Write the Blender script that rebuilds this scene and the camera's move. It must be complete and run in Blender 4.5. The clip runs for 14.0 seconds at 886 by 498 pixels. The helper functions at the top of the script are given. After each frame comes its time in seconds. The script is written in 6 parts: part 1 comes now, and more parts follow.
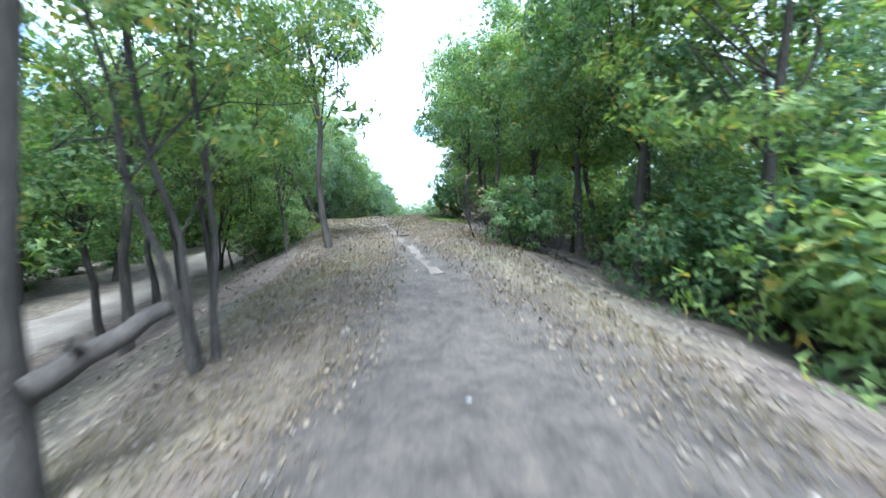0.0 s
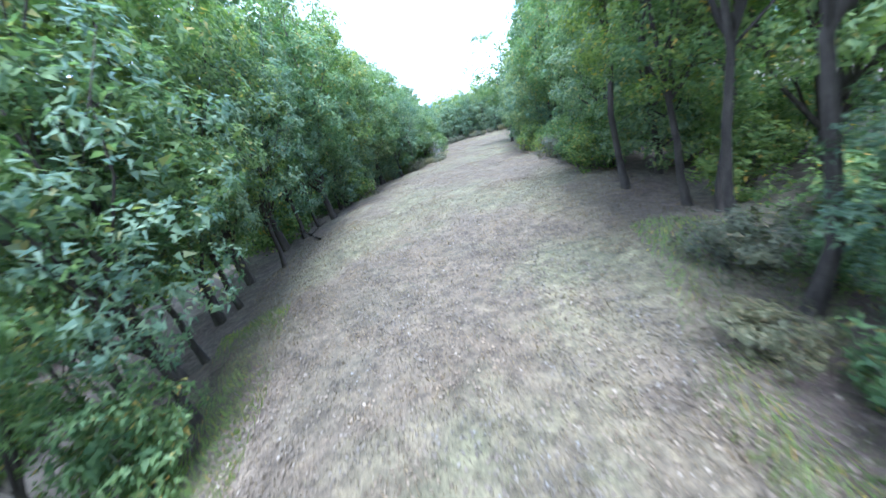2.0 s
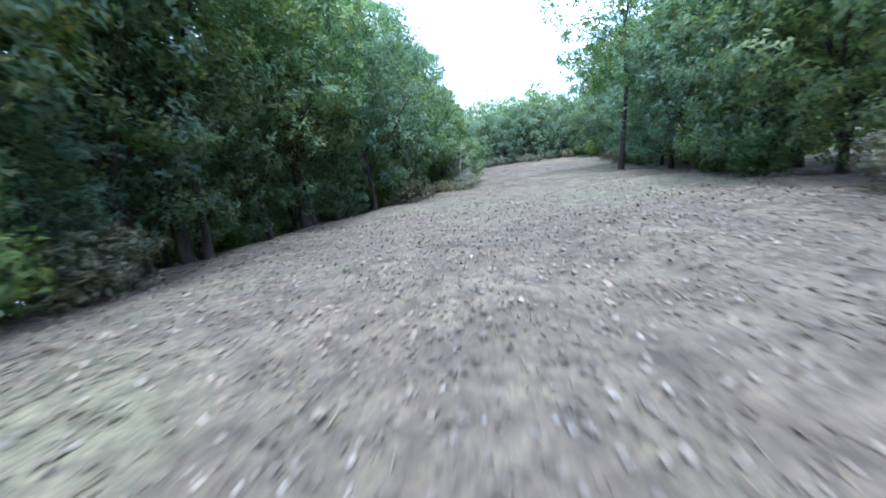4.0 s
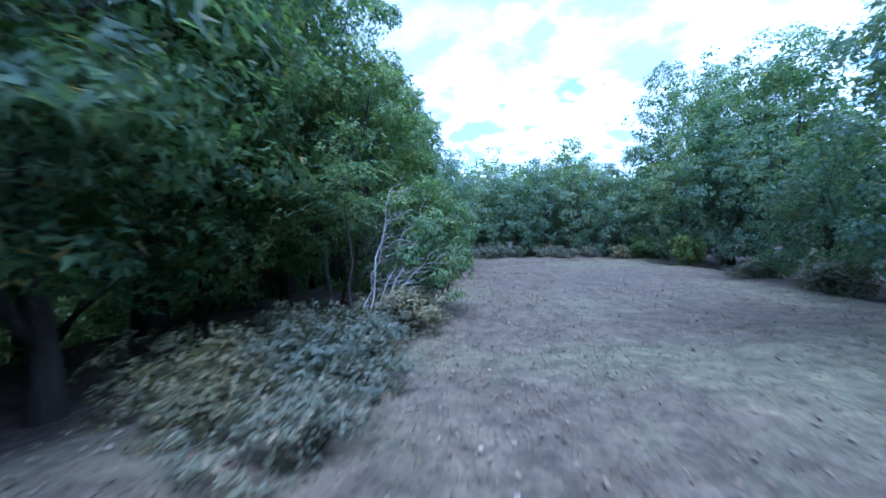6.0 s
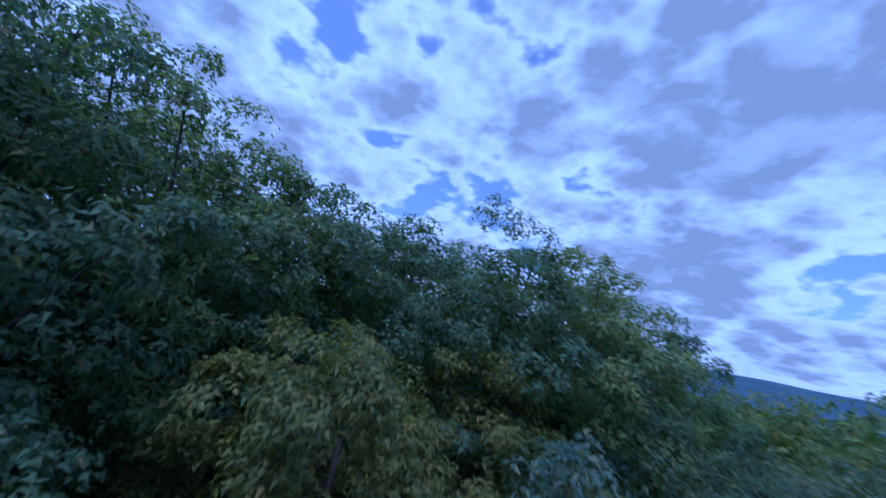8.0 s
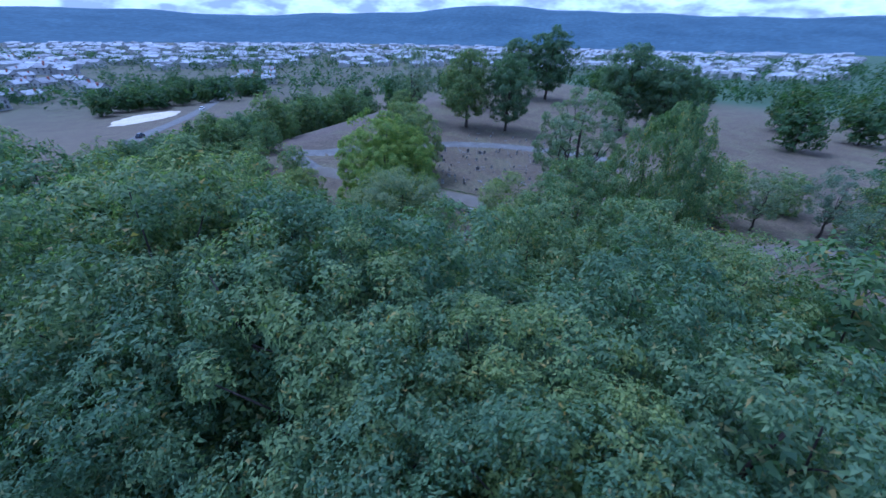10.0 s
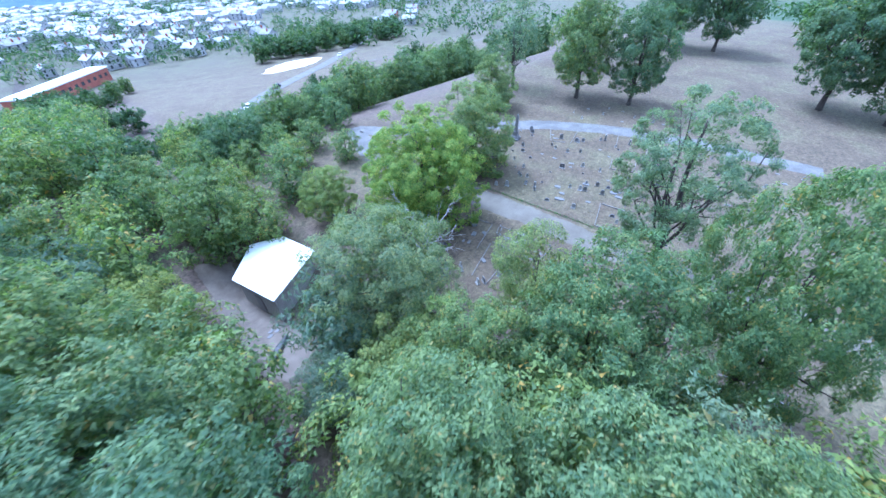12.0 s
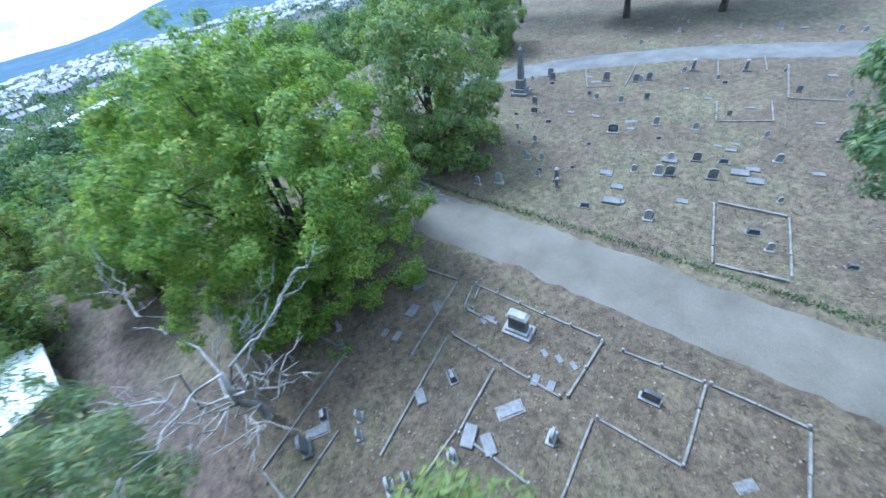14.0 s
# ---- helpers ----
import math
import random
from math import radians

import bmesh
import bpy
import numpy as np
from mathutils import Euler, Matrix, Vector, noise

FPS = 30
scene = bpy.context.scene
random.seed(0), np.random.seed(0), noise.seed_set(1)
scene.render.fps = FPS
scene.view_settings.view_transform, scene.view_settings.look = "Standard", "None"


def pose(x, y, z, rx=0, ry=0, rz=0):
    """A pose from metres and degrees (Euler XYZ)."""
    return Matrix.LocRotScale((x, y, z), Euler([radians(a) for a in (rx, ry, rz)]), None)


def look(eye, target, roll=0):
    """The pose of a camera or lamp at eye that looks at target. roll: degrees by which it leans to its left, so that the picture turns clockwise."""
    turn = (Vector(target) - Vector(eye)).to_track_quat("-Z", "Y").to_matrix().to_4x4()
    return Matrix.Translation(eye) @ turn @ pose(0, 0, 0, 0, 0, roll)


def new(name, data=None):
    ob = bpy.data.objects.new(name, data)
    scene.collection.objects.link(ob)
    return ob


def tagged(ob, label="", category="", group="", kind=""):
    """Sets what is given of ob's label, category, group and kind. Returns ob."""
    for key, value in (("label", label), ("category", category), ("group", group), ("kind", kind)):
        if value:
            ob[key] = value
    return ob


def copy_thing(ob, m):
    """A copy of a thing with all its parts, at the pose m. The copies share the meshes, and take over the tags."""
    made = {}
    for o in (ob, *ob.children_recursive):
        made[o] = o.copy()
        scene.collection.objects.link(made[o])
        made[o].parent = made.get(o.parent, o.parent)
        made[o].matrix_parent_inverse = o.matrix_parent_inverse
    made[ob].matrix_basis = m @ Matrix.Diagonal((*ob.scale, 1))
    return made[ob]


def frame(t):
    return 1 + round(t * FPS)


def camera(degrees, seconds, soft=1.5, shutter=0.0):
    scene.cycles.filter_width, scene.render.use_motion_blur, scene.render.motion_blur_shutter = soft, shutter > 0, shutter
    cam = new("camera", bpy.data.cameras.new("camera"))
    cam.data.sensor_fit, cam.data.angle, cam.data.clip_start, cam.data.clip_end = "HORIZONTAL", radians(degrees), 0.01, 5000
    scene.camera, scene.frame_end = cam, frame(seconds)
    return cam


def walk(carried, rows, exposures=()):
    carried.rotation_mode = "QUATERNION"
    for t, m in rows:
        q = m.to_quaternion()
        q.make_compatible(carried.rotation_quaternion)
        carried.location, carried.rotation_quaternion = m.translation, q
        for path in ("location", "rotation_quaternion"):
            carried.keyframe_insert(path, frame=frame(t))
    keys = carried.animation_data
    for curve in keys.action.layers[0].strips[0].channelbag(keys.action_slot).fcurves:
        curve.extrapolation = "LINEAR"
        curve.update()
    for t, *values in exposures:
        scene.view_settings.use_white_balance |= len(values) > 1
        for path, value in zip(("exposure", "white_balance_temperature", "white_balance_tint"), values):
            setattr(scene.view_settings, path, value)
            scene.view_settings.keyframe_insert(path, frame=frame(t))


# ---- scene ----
cam = camera(100.0, 14.0, 1.5, 0.2)
PATH = [
    (0, (0.00, 0.00, 1.80), (-0.00, 9.99, 1.45), -3.0),
    (0.5, (-0.03, 5.20, 4.14), (-0.83, 15.16, 3.56), 5.9),
    (1, (-0.38, 10.41, 6.35), (-3.24, 19.83, 4.58), 14.7),
    (1.5, (-1.87, 16.17, 7.63), (-3.99, 25.44, 4.52), -2.1),
    (2, (-3.26, 21.74, 7.66), (-4.71, 31.10, 4.47), -16.2),
    (2.5, (-4.29, 28.11, 6.85), (-5.88, 37.53, 3.88), -16.6),
    (3, (-4.81, 35.20, 5.87), (-6.37, 44.62, 2.90), -16.8),
    (3.2, (-5.02, 38.04, 5.63), (-6.63, 47.43, 2.61), -15.8),
    (5.3, (-6.22, 63.89, 4.11), (-8.26, 73.66, 3.43), 0.3),
    (5.5, (-6.24, 65.94, 4.18), (-8.18, 75.73, 3.60), -0.5),
    (6, (-6.29, 71.05, 4.35), (-7.99, 80.90, 4.00), -0.8),
    (6.5, (-6.34, 76.16, 5.64), (-8.44, 85.93, 6.04), 0.1),
    (7, (-6.33, 80.72, 7.24), (-9.69, 89.93, 9.21), 3.7),
    (7.5, (-6.91, 84.81, 9.41), (-12.10, 93.08, 11.60), 7.2),
    (8, (-7.86, 87.88, 11.87), (-15.81, 93.61, 13.90), 12.9),
    (8.5, (-8.80, 89.75, 14.18), (-18.39, 92.34, 15.33), 16.9),
    (9, (-9.97, 90.83, 16.54), (-19.92, 90.83, 15.54), 15.6),
    (9.2, (-10.44, 91.26, 17.48), (-20.14, 90.25, 15.25), 10.8),
    (11.3, (-22.00, 99.00, 25.00), (-27.50, 93.36, 18.84), -0.9),
    (11.5, (-24.15, 98.17, 24.98), (-29.36, 92.28, 18.81), -2.0),
    (12, (-30.06, 95.75, 24.21), (-35.12, 89.74, 18.01), -3.6),
    (12.5, (-35.87, 92.88, 22.06), (-40.47, 86.49, 15.89), -8.7),
    (13, (-40.80, 90.04, 19.66), (-45.07, 83.44, 13.48), -12.0),
    (13.5, (-45.71, 86.98, 16.37), (-49.77, 80.31, 10.13), -13.7),
    (14, (-50.74, 83.88, 12.34), (-54.65, 77.11, 6.11), -15.4),
]
EXPOSURES = [(0, 2.65, 4950, 5), (1.0, 2.72, 4800, 7), (1.5, 2.8, 4850, 9), (2.0, 2.75, 4700, 12), (3.2, 2.47, 4650, 15), (5.3, 2.08, 4480, 13), (6.0, 1.63, 4000, 17), (6.5, 1.22, 3780, 21), (7.0, 0.46, 3780, 28), (7.5, -0.1, 3950, 30), (9.2, -0.25, 3880, 24), (11.3, 2.1, 4330, 20), (12.5, 1.97, 4300, 13), (14, 1.78, 4520, 7)]
walk(cam, [(t, look(eye, target, roll)) for t, eye, target, roll in PATH], EXPOSURES)
# ---- light ----
SUN_EL, SUN_ROT = radians(64), radians(168)
world = bpy.data.worlds.new("overcast_sky")
scene.world = world
world.use_nodes = True


def build_sky(nt):
    """Broken cloud over a blue sky: cloud sheet in perspective, from the direction alone."""
    nt.nodes.clear()
    N, L = nt.nodes.new, nt.links.new
    out, bg = N("ShaderNodeOutputWorld"), N("ShaderNodeBackground")
    sky = N("ShaderNodeTexSky")
    sky.sky_type, sky.sun_disc = "NISHITA", False
    sky.sun_elevation, sky.sun_rotation = SUN_EL, SUN_ROT
    sky.altitude, sky.dust_density, sky.ozone_density = 100, 1.2, 0.7
    geo = N("ShaderNodeTexCoord")
    sep = N("ShaderNodeSeparateXYZ")
    L(geo.outputs["Generated"], sep.inputs[0])
    up = N("ShaderNodeMath")
    up.operation = "MAXIMUM"
    up.inputs[1].default_value = 0.0
    L(sep.outputs["Z"], up.inputs[0])
    lift = N("ShaderNodeMath")
    lift.operation = "ADD"
    lift.inputs[1].default_value = 0.34
    L(up.outputs[0], lift.inputs[0])
    flat = N("ShaderNodeVectorMath")
    flat.operation = "DIVIDE"
    comb = N("ShaderNodeCombineXYZ")
    for k in (0, 1):
        L(lift.outputs[0], comb.inputs[k])
    comb.inputs[2].default_value = 1.0
    L(geo.outputs["Generated"], flat.inputs[0])
    L(comb.outputs[0], flat.inputs[1])

    def cloud(scale, detail, lo, hi, rough=0.55, shift=(0, 0, 0)):
        mp = N("ShaderNodeMapping")
        mp.inputs["Location"].default_value = shift
        L(flat.outputs[0], mp.inputs[0])
        tex = N("ShaderNodeTexNoise")
        tex.inputs["Scale"].default_value, tex.inputs["Detail"].default_value = scale, detail
        tex.inputs["Roughness"].default_value, tex.inputs["Distortion"].default_value = rough, 0.25
        L(mp.outputs[0], tex.inputs["Vector"])
        rng = N("ShaderNodeMapRange")
        rng.interpolation_type = "SMOOTHSTEP"
        rng.inputs["From Min"].default_value, rng.inputs["From Max"].default_value = lo, hi
        L(tex.outputs["Fac"], rng.inputs["Value"])
        return rng.outputs[0]

    puffs = N("ShaderNodeTexVoronoi")
    puffs.feature = "SMOOTH_F1"
    for key, value in (("Scale", 5.5), ("Detail", 3.0), ("Roughness", 0.55), ("Smoothness", 0.35)):
        puffs.inputs[key].default_value = value
    L(flat.outputs[0], puffs.inputs["Vector"])

    def billow(scale, lo, hi, shift=(0, 0, 0), share=0.24):
        """A cloud mass whose outline is broken into rounded heads."""
        mp = N("ShaderNodeMapping")
        mp.inputs["Location"].default_value = shift
        L(flat.outputs[0], mp.inputs[0])
        tex = N("ShaderNodeTexNoise")
        for key, value in (("Scale", scale), ("Detail", 7.0), ("Roughness", 0.52), ("Distortion", 0.15)):
            tex.inputs[key].default_value = value
        L(mp.outputs[0], tex.inputs["Vector"])
        sub = N("ShaderNodeMath")
        sub.operation = "MULTIPLY_ADD"
        sub.inputs[1].default_value = -share
        L(puffs.outputs["Distance"], sub.inputs[0])
        L(tex.outputs["Fac"], sub.inputs[2])
        rng = N("ShaderNodeMapRange")
        rng.interpolation_type = "SMOOTHSTEP"
        rng.inputs["From Min"].default_value, rng.inputs["From Max"].default_value = lo, hi
        L(sub.outputs[0], rng.inputs["Value"])
        return rng.outputs[0]

    cover = billow(1.7, 0.10, 0.19)
    core = billow(1.7, 0.13, 0.38, (0.03, 0.02, 0))
    puff = cloud(4.6, 6, 0.42, 0.66, 0.6, (1.3, 5.2, 0))
    veil = cloud(0.7, 3, 0.4, 0.7, 0.5, (3.1, 1.7, 0))
    body = N("ShaderNodeMix")
    body.data_type = "RGBA"
    body.inputs[6].default_value = (*CLOUD_BRIGHT, 1)
    body.inputs[7].default_value = (*CLOUD_DARK, 1)
    dim = N("ShaderNodeMath")
    dim.operation = "MULTIPLY_ADD"
    dim.use_clamp = True
    dim.inputs[1].default_value = 0.25
    L(veil, dim.inputs[0])
    bulk = N("ShaderNodeMath")
    bulk.operation = "MULTIPLY_ADD"
    bulk.inputs[1].default_value, bulk.inputs[2].default_value = -0.45, 1.05
    L(puff, bulk.inputs[0])
    both = N("ShaderNodeMath")
    both.operation = "MULTIPLY"
    L(core, both.inputs[0])
    L(bulk.outputs[0], both.inputs[1])
    L(both.outputs[0], dim.inputs[2])
    L(dim.outputs[0], body.inputs[0])
    whole = N("ShaderNodeMix")
    whole.data_type = "RGBA"
    haze = N("ShaderNodeMapRange")
    haze.inputs["To Min"].default_value = 0.16
    L(cover, haze.inputs["Value"])
    L(haze.outputs[0], whole.inputs[0])
    L(sky.outputs[0], whole.inputs[6])
    L(body.outputs[2], whole.inputs[7])
    L(whole.outputs[2], bg.inputs["Color"])
    bg.inputs["Strength"].default_value = 0.125
    L(bg.outputs[0], out.inputs[0])


CLOUD_BRIGHT, CLOUD_DARK = (6.8, 7.2, 7.6), (2.75, 2.95, 2.95)
build_sky(world.node_tree)
sun = new("sun", bpy.data.lights.new("sun", "SUN"))
sun.data.energy, sun.data.angle, sun.data.color = 2.4, radians(22), (1.0, 0.96, 0.9)
sun.matrix_world = look((0, 0, 60), (-60 * math.sin(SUN_ROT) / math.tan(SUN_EL), -60 * math.cos(SUN_ROT) / math.tan(SUN_EL), 0))


# ---- materials ----
def material(name, rough=0.85):
    m = bpy.data.materials.new(name)
    m.use_nodes = True
    nt = m.node_tree
    bsdf = nt.nodes["Principled BSDF"]
    bsdf.inputs["Roughness"].default_value = rough
    return m, nt, bsdf


def noise_node(nt, scale, detail=4, rough=0.6, coord="Object", stretch=None):
    tc = nt.nodes.new("ShaderNodeTexCoord")
    tex = nt.nodes.new("ShaderNodeTexNoise")
    tex.inputs["Scale"].default_value, tex.inputs["Detail"].default_value, tex.inputs["Roughness"].default_value = scale, detail, rough
    if stretch:
        mp = nt.nodes.new("ShaderNodeMapping")
        mp.inputs["Scale"].default_value = stretch
        nt.links.new(tc.outputs[coord], mp.inputs[0])
        nt.links.new(mp.outputs[0], tex.inputs["Vector"])
    else:
        nt.links.new(tc.outputs[coord], tex.inputs["Vector"])
    return tex.outputs["Fac"]


def ramp(nt, value, *stops):
    r = nt.nodes.new("ShaderNodeValToRGB")
    while len(r.color_ramp.elements) < len(stops):
        r.color_ramp.elements.new(0.5)
    for e, (p, c) in zip(r.color_ramp.elements, stops):
        e.position, e.color = p, (*c, 1)
    nt.links.new(value, r.inputs[0])
    return r.outputs[0]


def mix(nt, a, b, fac, mode="MIX"):
    m = nt.nodes.new("ShaderNodeMix")
    m.data_type, m.blend_type = "RGBA", mode
    for sock, v in ((m.inputs[0], fac), (m.inputs[6], a), (m.inputs[7], b)):
        if isinstance(v, (int, float)):
            sock.default_value = v
        elif isinstance(v, tuple):
            sock.default_value = (*v, 1)
        else:
            nt.links.new(v, sock)
    return m.outputs[2]


def bump(nt, bsdf, height, strength=0.5, dist=0.02):
    b = nt.nodes.new("ShaderNodeBump")
    b.inputs["Strength"].default_value, b.inputs["Distance"].default_value = strength, dist
    nt.links.new(height, b.inputs["Height"])
    nt.links.new(b.outputs[0], bsdf.inputs["Normal"])


def two_tone(name, dark, light, scale=3.0, fine=40.0, rough=0.85, bumps=0.4, dist=0.01, metal=0.0, stretch=None):
    """A surface with stains at one scale and grain at another."""
    m, nt, bsdf = material(name, rough)
    bsdf.inputs["Specular IOR Level"].default_value = 0.15 if rough > 0.8 else 0.5
    big, small = noise_node(nt, scale, 5, stretch=stretch), noise_node(nt, fine, 3, stretch=stretch)
    base = ramp(nt, big, (0.3, dark), (0.7, light))
    grain = ramp(nt, small, (0.3, (0.72, 0.72, 0.72)), (0.7, (1.15, 1.15, 1.15)))
    nt.links.new(mix(nt, base, grain, 1.0, "MULTIPLY"), bsdf.inputs["Base Color"])
    bsdf.inputs["Metallic"].default_value = metal
    bump(nt, bsdf, small, bumps, dist)
    return m


def leaf_material(name, dark, light, odd, odd_share=0.08, gloss=0.62, thin=0.48):
    """Thin leaves: each leaf and each plant has its own shade; light passes through them."""
    m, nt, bsdf = material(name, gloss)
    bsdf.inputs["Specular IOR Level"].default_value = 0.28
    geo = nt.nodes.new("ShaderNodeNewGeometry")
    info = nt.nodes.new("ShaderNodeObjectInfo")
    per_leaf = ramp(nt, geo.outputs["Random Per Island"], (0.0, dark), (0.75, light), (1.0 - odd_share, light), (1.0, odd))
    per_tree = ramp(nt, info.outputs["Random"], (0.0, (0.72, 0.80, 0.84)), (0.5, (1.0, 1.0, 1.0)), (1.0, (1.26, 1.14, 0.80)))
    patch = ramp(nt, noise_node(nt, 0.7, 2), (0.35, (0.78, 0.85, 0.9)), (0.65, (1.15, 1.1, 0.95)))
    col = mix(nt, mix(nt, per_leaf, per_tree, 1.0, "MULTIPLY"), patch, 1.0, "MULTIPLY")
    nt.links.new(col, bsdf.inputs["Base Color"])
    tr = nt.nodes.new("ShaderNodeBsdfTranslucent")
    nt.links.new(mix(nt, col, (1.15, 1.25, 0.5), 1.0, "MULTIPLY"), tr.inputs["Color"])
    ms = nt.nodes.new("ShaderNodeMixShader")
    ms.inputs[0].default_value = thin
    out = nt.nodes["Material Output"]
    nt.links.new(bsdf.outputs[0], ms.inputs[1])
    nt.links.new(tr.outputs[0], ms.inputs[2])
    nt.links.new(ms.outputs[0], out.inputs["Surface"])
    return m


M = {}
M["bark"] = two_tone("grey_brown_bark", (0.03, 0.026, 0.022), (0.095, 0.08, 0.068), 1.5, 14, 0.95, 0.9, 0.03, stretch=(4, 4, 0.8))
M["bark_pale"] = two_tone("weathered_dead_wood", (0.18, 0.17, 0.16), (0.38, 0.365, 0.345), 1.2, 20, 0.9, 0.6, 0.015, stretch=(4, 4, 0.8))
M["leaf_broad"] = leaf_material("broad_green_leaves", (0.0618, 0.1121, 0.0476), (0.1853, 0.2536, 0.1030), (0.4011, 0.2812, 0.0793))
M["leaf_fine"] = leaf_material("blue_green_locust_leaves", (0.0695, 0.1178, 0.0842), (0.1774, 0.2356, 0.1610), (0.3085, 0.2698, 0.1120))
M["leaf_yellow"] = leaf_material("yellow_green_leaves", (0.085, 0.130, 0.045), (0.212, 0.262, 0.092), (0.330, 0.290, 0.085), 0.1)
M["leaf_dark"] = leaf_material("dark_green_leaves", (0.0466, 0.0880, 0.0479), (0.1345, 0.1995, 0.0939), (0.2870, 0.2261, 0.0854), 0.05)
M["leaf_mid"] = leaf_material("mid_green_leaves", (0.0655, 0.1178, 0.0635), (0.1740, 0.2413, 0.1170), (0.3198, 0.2460, 0.0966), 0.06)
M["leaf_maple"] = leaf_material("dense_maple_leaves", (0.072, 0.140, 0.030), (0.200, 0.290, 0.062), (0.360, 0.340, 0.070), 0.16)
M["leaf_bramble"] = leaf_material("dry_bramble_leaves", (0.07, 0.075, 0.05), (0.15, 0.15, 0.105), (0.22, 0.17, 0.11), 0.2, 0.7, 0.3)
M["leaf_rust"] = leaf_material("olive_turning_leaves", (0.062, 0.090, 0.032), (0.175, 0.190, 0.062), (0.30, 0.23, 0.085), 0.1)
M["leaf_pale"] = leaf_material("pale_grey_green_leaves", (0.088, 0.140, 0.080), (0.205, 0.265, 0.150), (0.30, 0.30, 0.13), 0.08)
M["leaf_far"] = leaf_material("distant_woods_leaves", (0.0339, 0.0712, 0.0300), (0.0791, 0.1330, 0.0550), (0.1808, 0.1710, 0.0600))
M["stone_grey"] = two_tone("grey_granite", (0.078, 0.077, 0.076), (0.165, 0.163, 0.16), 4, 90, 0.6, 0.2)
M["stone_pale"] = two_tone("pale_weathered_marble", (0.155, 0.153, 0.145), (0.31, 0.307, 0.29), 3, 60, 0.7, 0.25)
M["stone_dark"] = two_tone("dark_polished_granite", (0.03, 0.03, 0.034), (0.085, 0.085, 0.095), 4, 90, 0.3, 0.05)
M["kerb"] = two_tone("lichen_stained_kerb_stone", (0.11, 0.1, 0.09), (0.26, 0.25, 0.23), 2, 40, 0.9, 0.5)
M["metal_roof"] = two_tone("white_painted_metal", (0.78, 0.79, 0.8), (0.9, 0.9, 0.9), 1.5, 20, 0.45, 0.1)
M["shed_wall"] = two_tone("grey_weathered_boards", (0.2, 0.19, 0.18), (0.36, 0.34, 0.32), 2, 30, 0.9, 0.4, stretch=(6, 6, 0.6))
M["black_plastic"] = two_tone("black_plastic_sheet", (0.012, 0.012, 0.014), (0.04, 0.04, 0.045), 3, 20, 0.4, 0.4)
M["asphalt"] = two_tone("worn_asphalt", (0.095, 0.092, 0.086), (0.165, 0.16, 0.15), 0.5, 30, 0.9, 0.3)
M["gravel"] = two_tone("pale_gravel_lane", (0.105, 0.093, 0.074), (0.152, 0.138, 0.113), 0.45, 28, 0.95, 0.6)
M["dirt"] = two_tone("bare_trodden_earth", (0.1, 0.082, 0.066), (0.165, 0.14, 0.114), 0.8, 22, 0.95, 0.6, 0.02)
M["sand"] = two_tone("pale_sandy_infield", (0.42, 0.36, 0.27), (0.56, 0.5, 0.4), 0.1, 3, 0.95, 0.2)
M["house_wall"] = two_tone("house_paint", (0.26, 0.26, 0.26), (0.44, 0.44, 0.43), 0.3, 4, 0.8, 0.1)
M["house_brick"] = two_tone("red_brick", (0.22, 0.075, 0.055), (0.36, 0.14, 0.1), 0.3, 6, 0.9, 0.2)
M["roof_grey"] = two_tone("grey_shingles", (0.14, 0.14, 0.15), (0.32, 0.32, 0.34), 0.3, 5, 0.9, 0.3)
M["roof_pale"] = two_tone("pale_shingles", (0.2, 0.21, 0.23), (0.4, 0.41, 0.43), 0.3, 5, 0.8, 0.2)
M["pane"] = two_tone("dark_window_glass", (0.02, 0.025, 0.03), (0.06, 0.07, 0.08), 1, 5, 0.1, 0.0)
M["car_white"] = two_tone("white_car_paint", (0.7, 0.7, 0.7), (0.8, 0.8, 0.8), 1, 10, 0.25, 0.0)
M["car_dark"] = two_tone("dark_car_paint", (0.02, 0.025, 0.035), (0.04, 0.045, 0.06), 1, 10, 0.25, 0.0)
M["rubber"] = two_tone("tyre_rubber", (0.015, 0.015, 0.015), (0.03, 0.03, 0.03), 5, 40, 0.9, 0.2)
M["straw"] = leaf_material("dry_straw_blades", (0.100, 0.073, 0.047), (0.178, 0.138, 0.092), (0.09, 0.1, 0.045), 0.12, 0.8, 0.25)
M["litter"] = leaf_material("fallen_dry_leaves", (0.07, 0.05, 0.035), (0.15, 0.115, 0.085), (0.22, 0.18, 0.145), 0.12, 0.8, 0.0)
M["rock"] = two_tone("pale_pebbles", (0.14, 0.13, 0.12), (0.26, 0.245, 0.225), 3, 40, 0.9, 0.4)


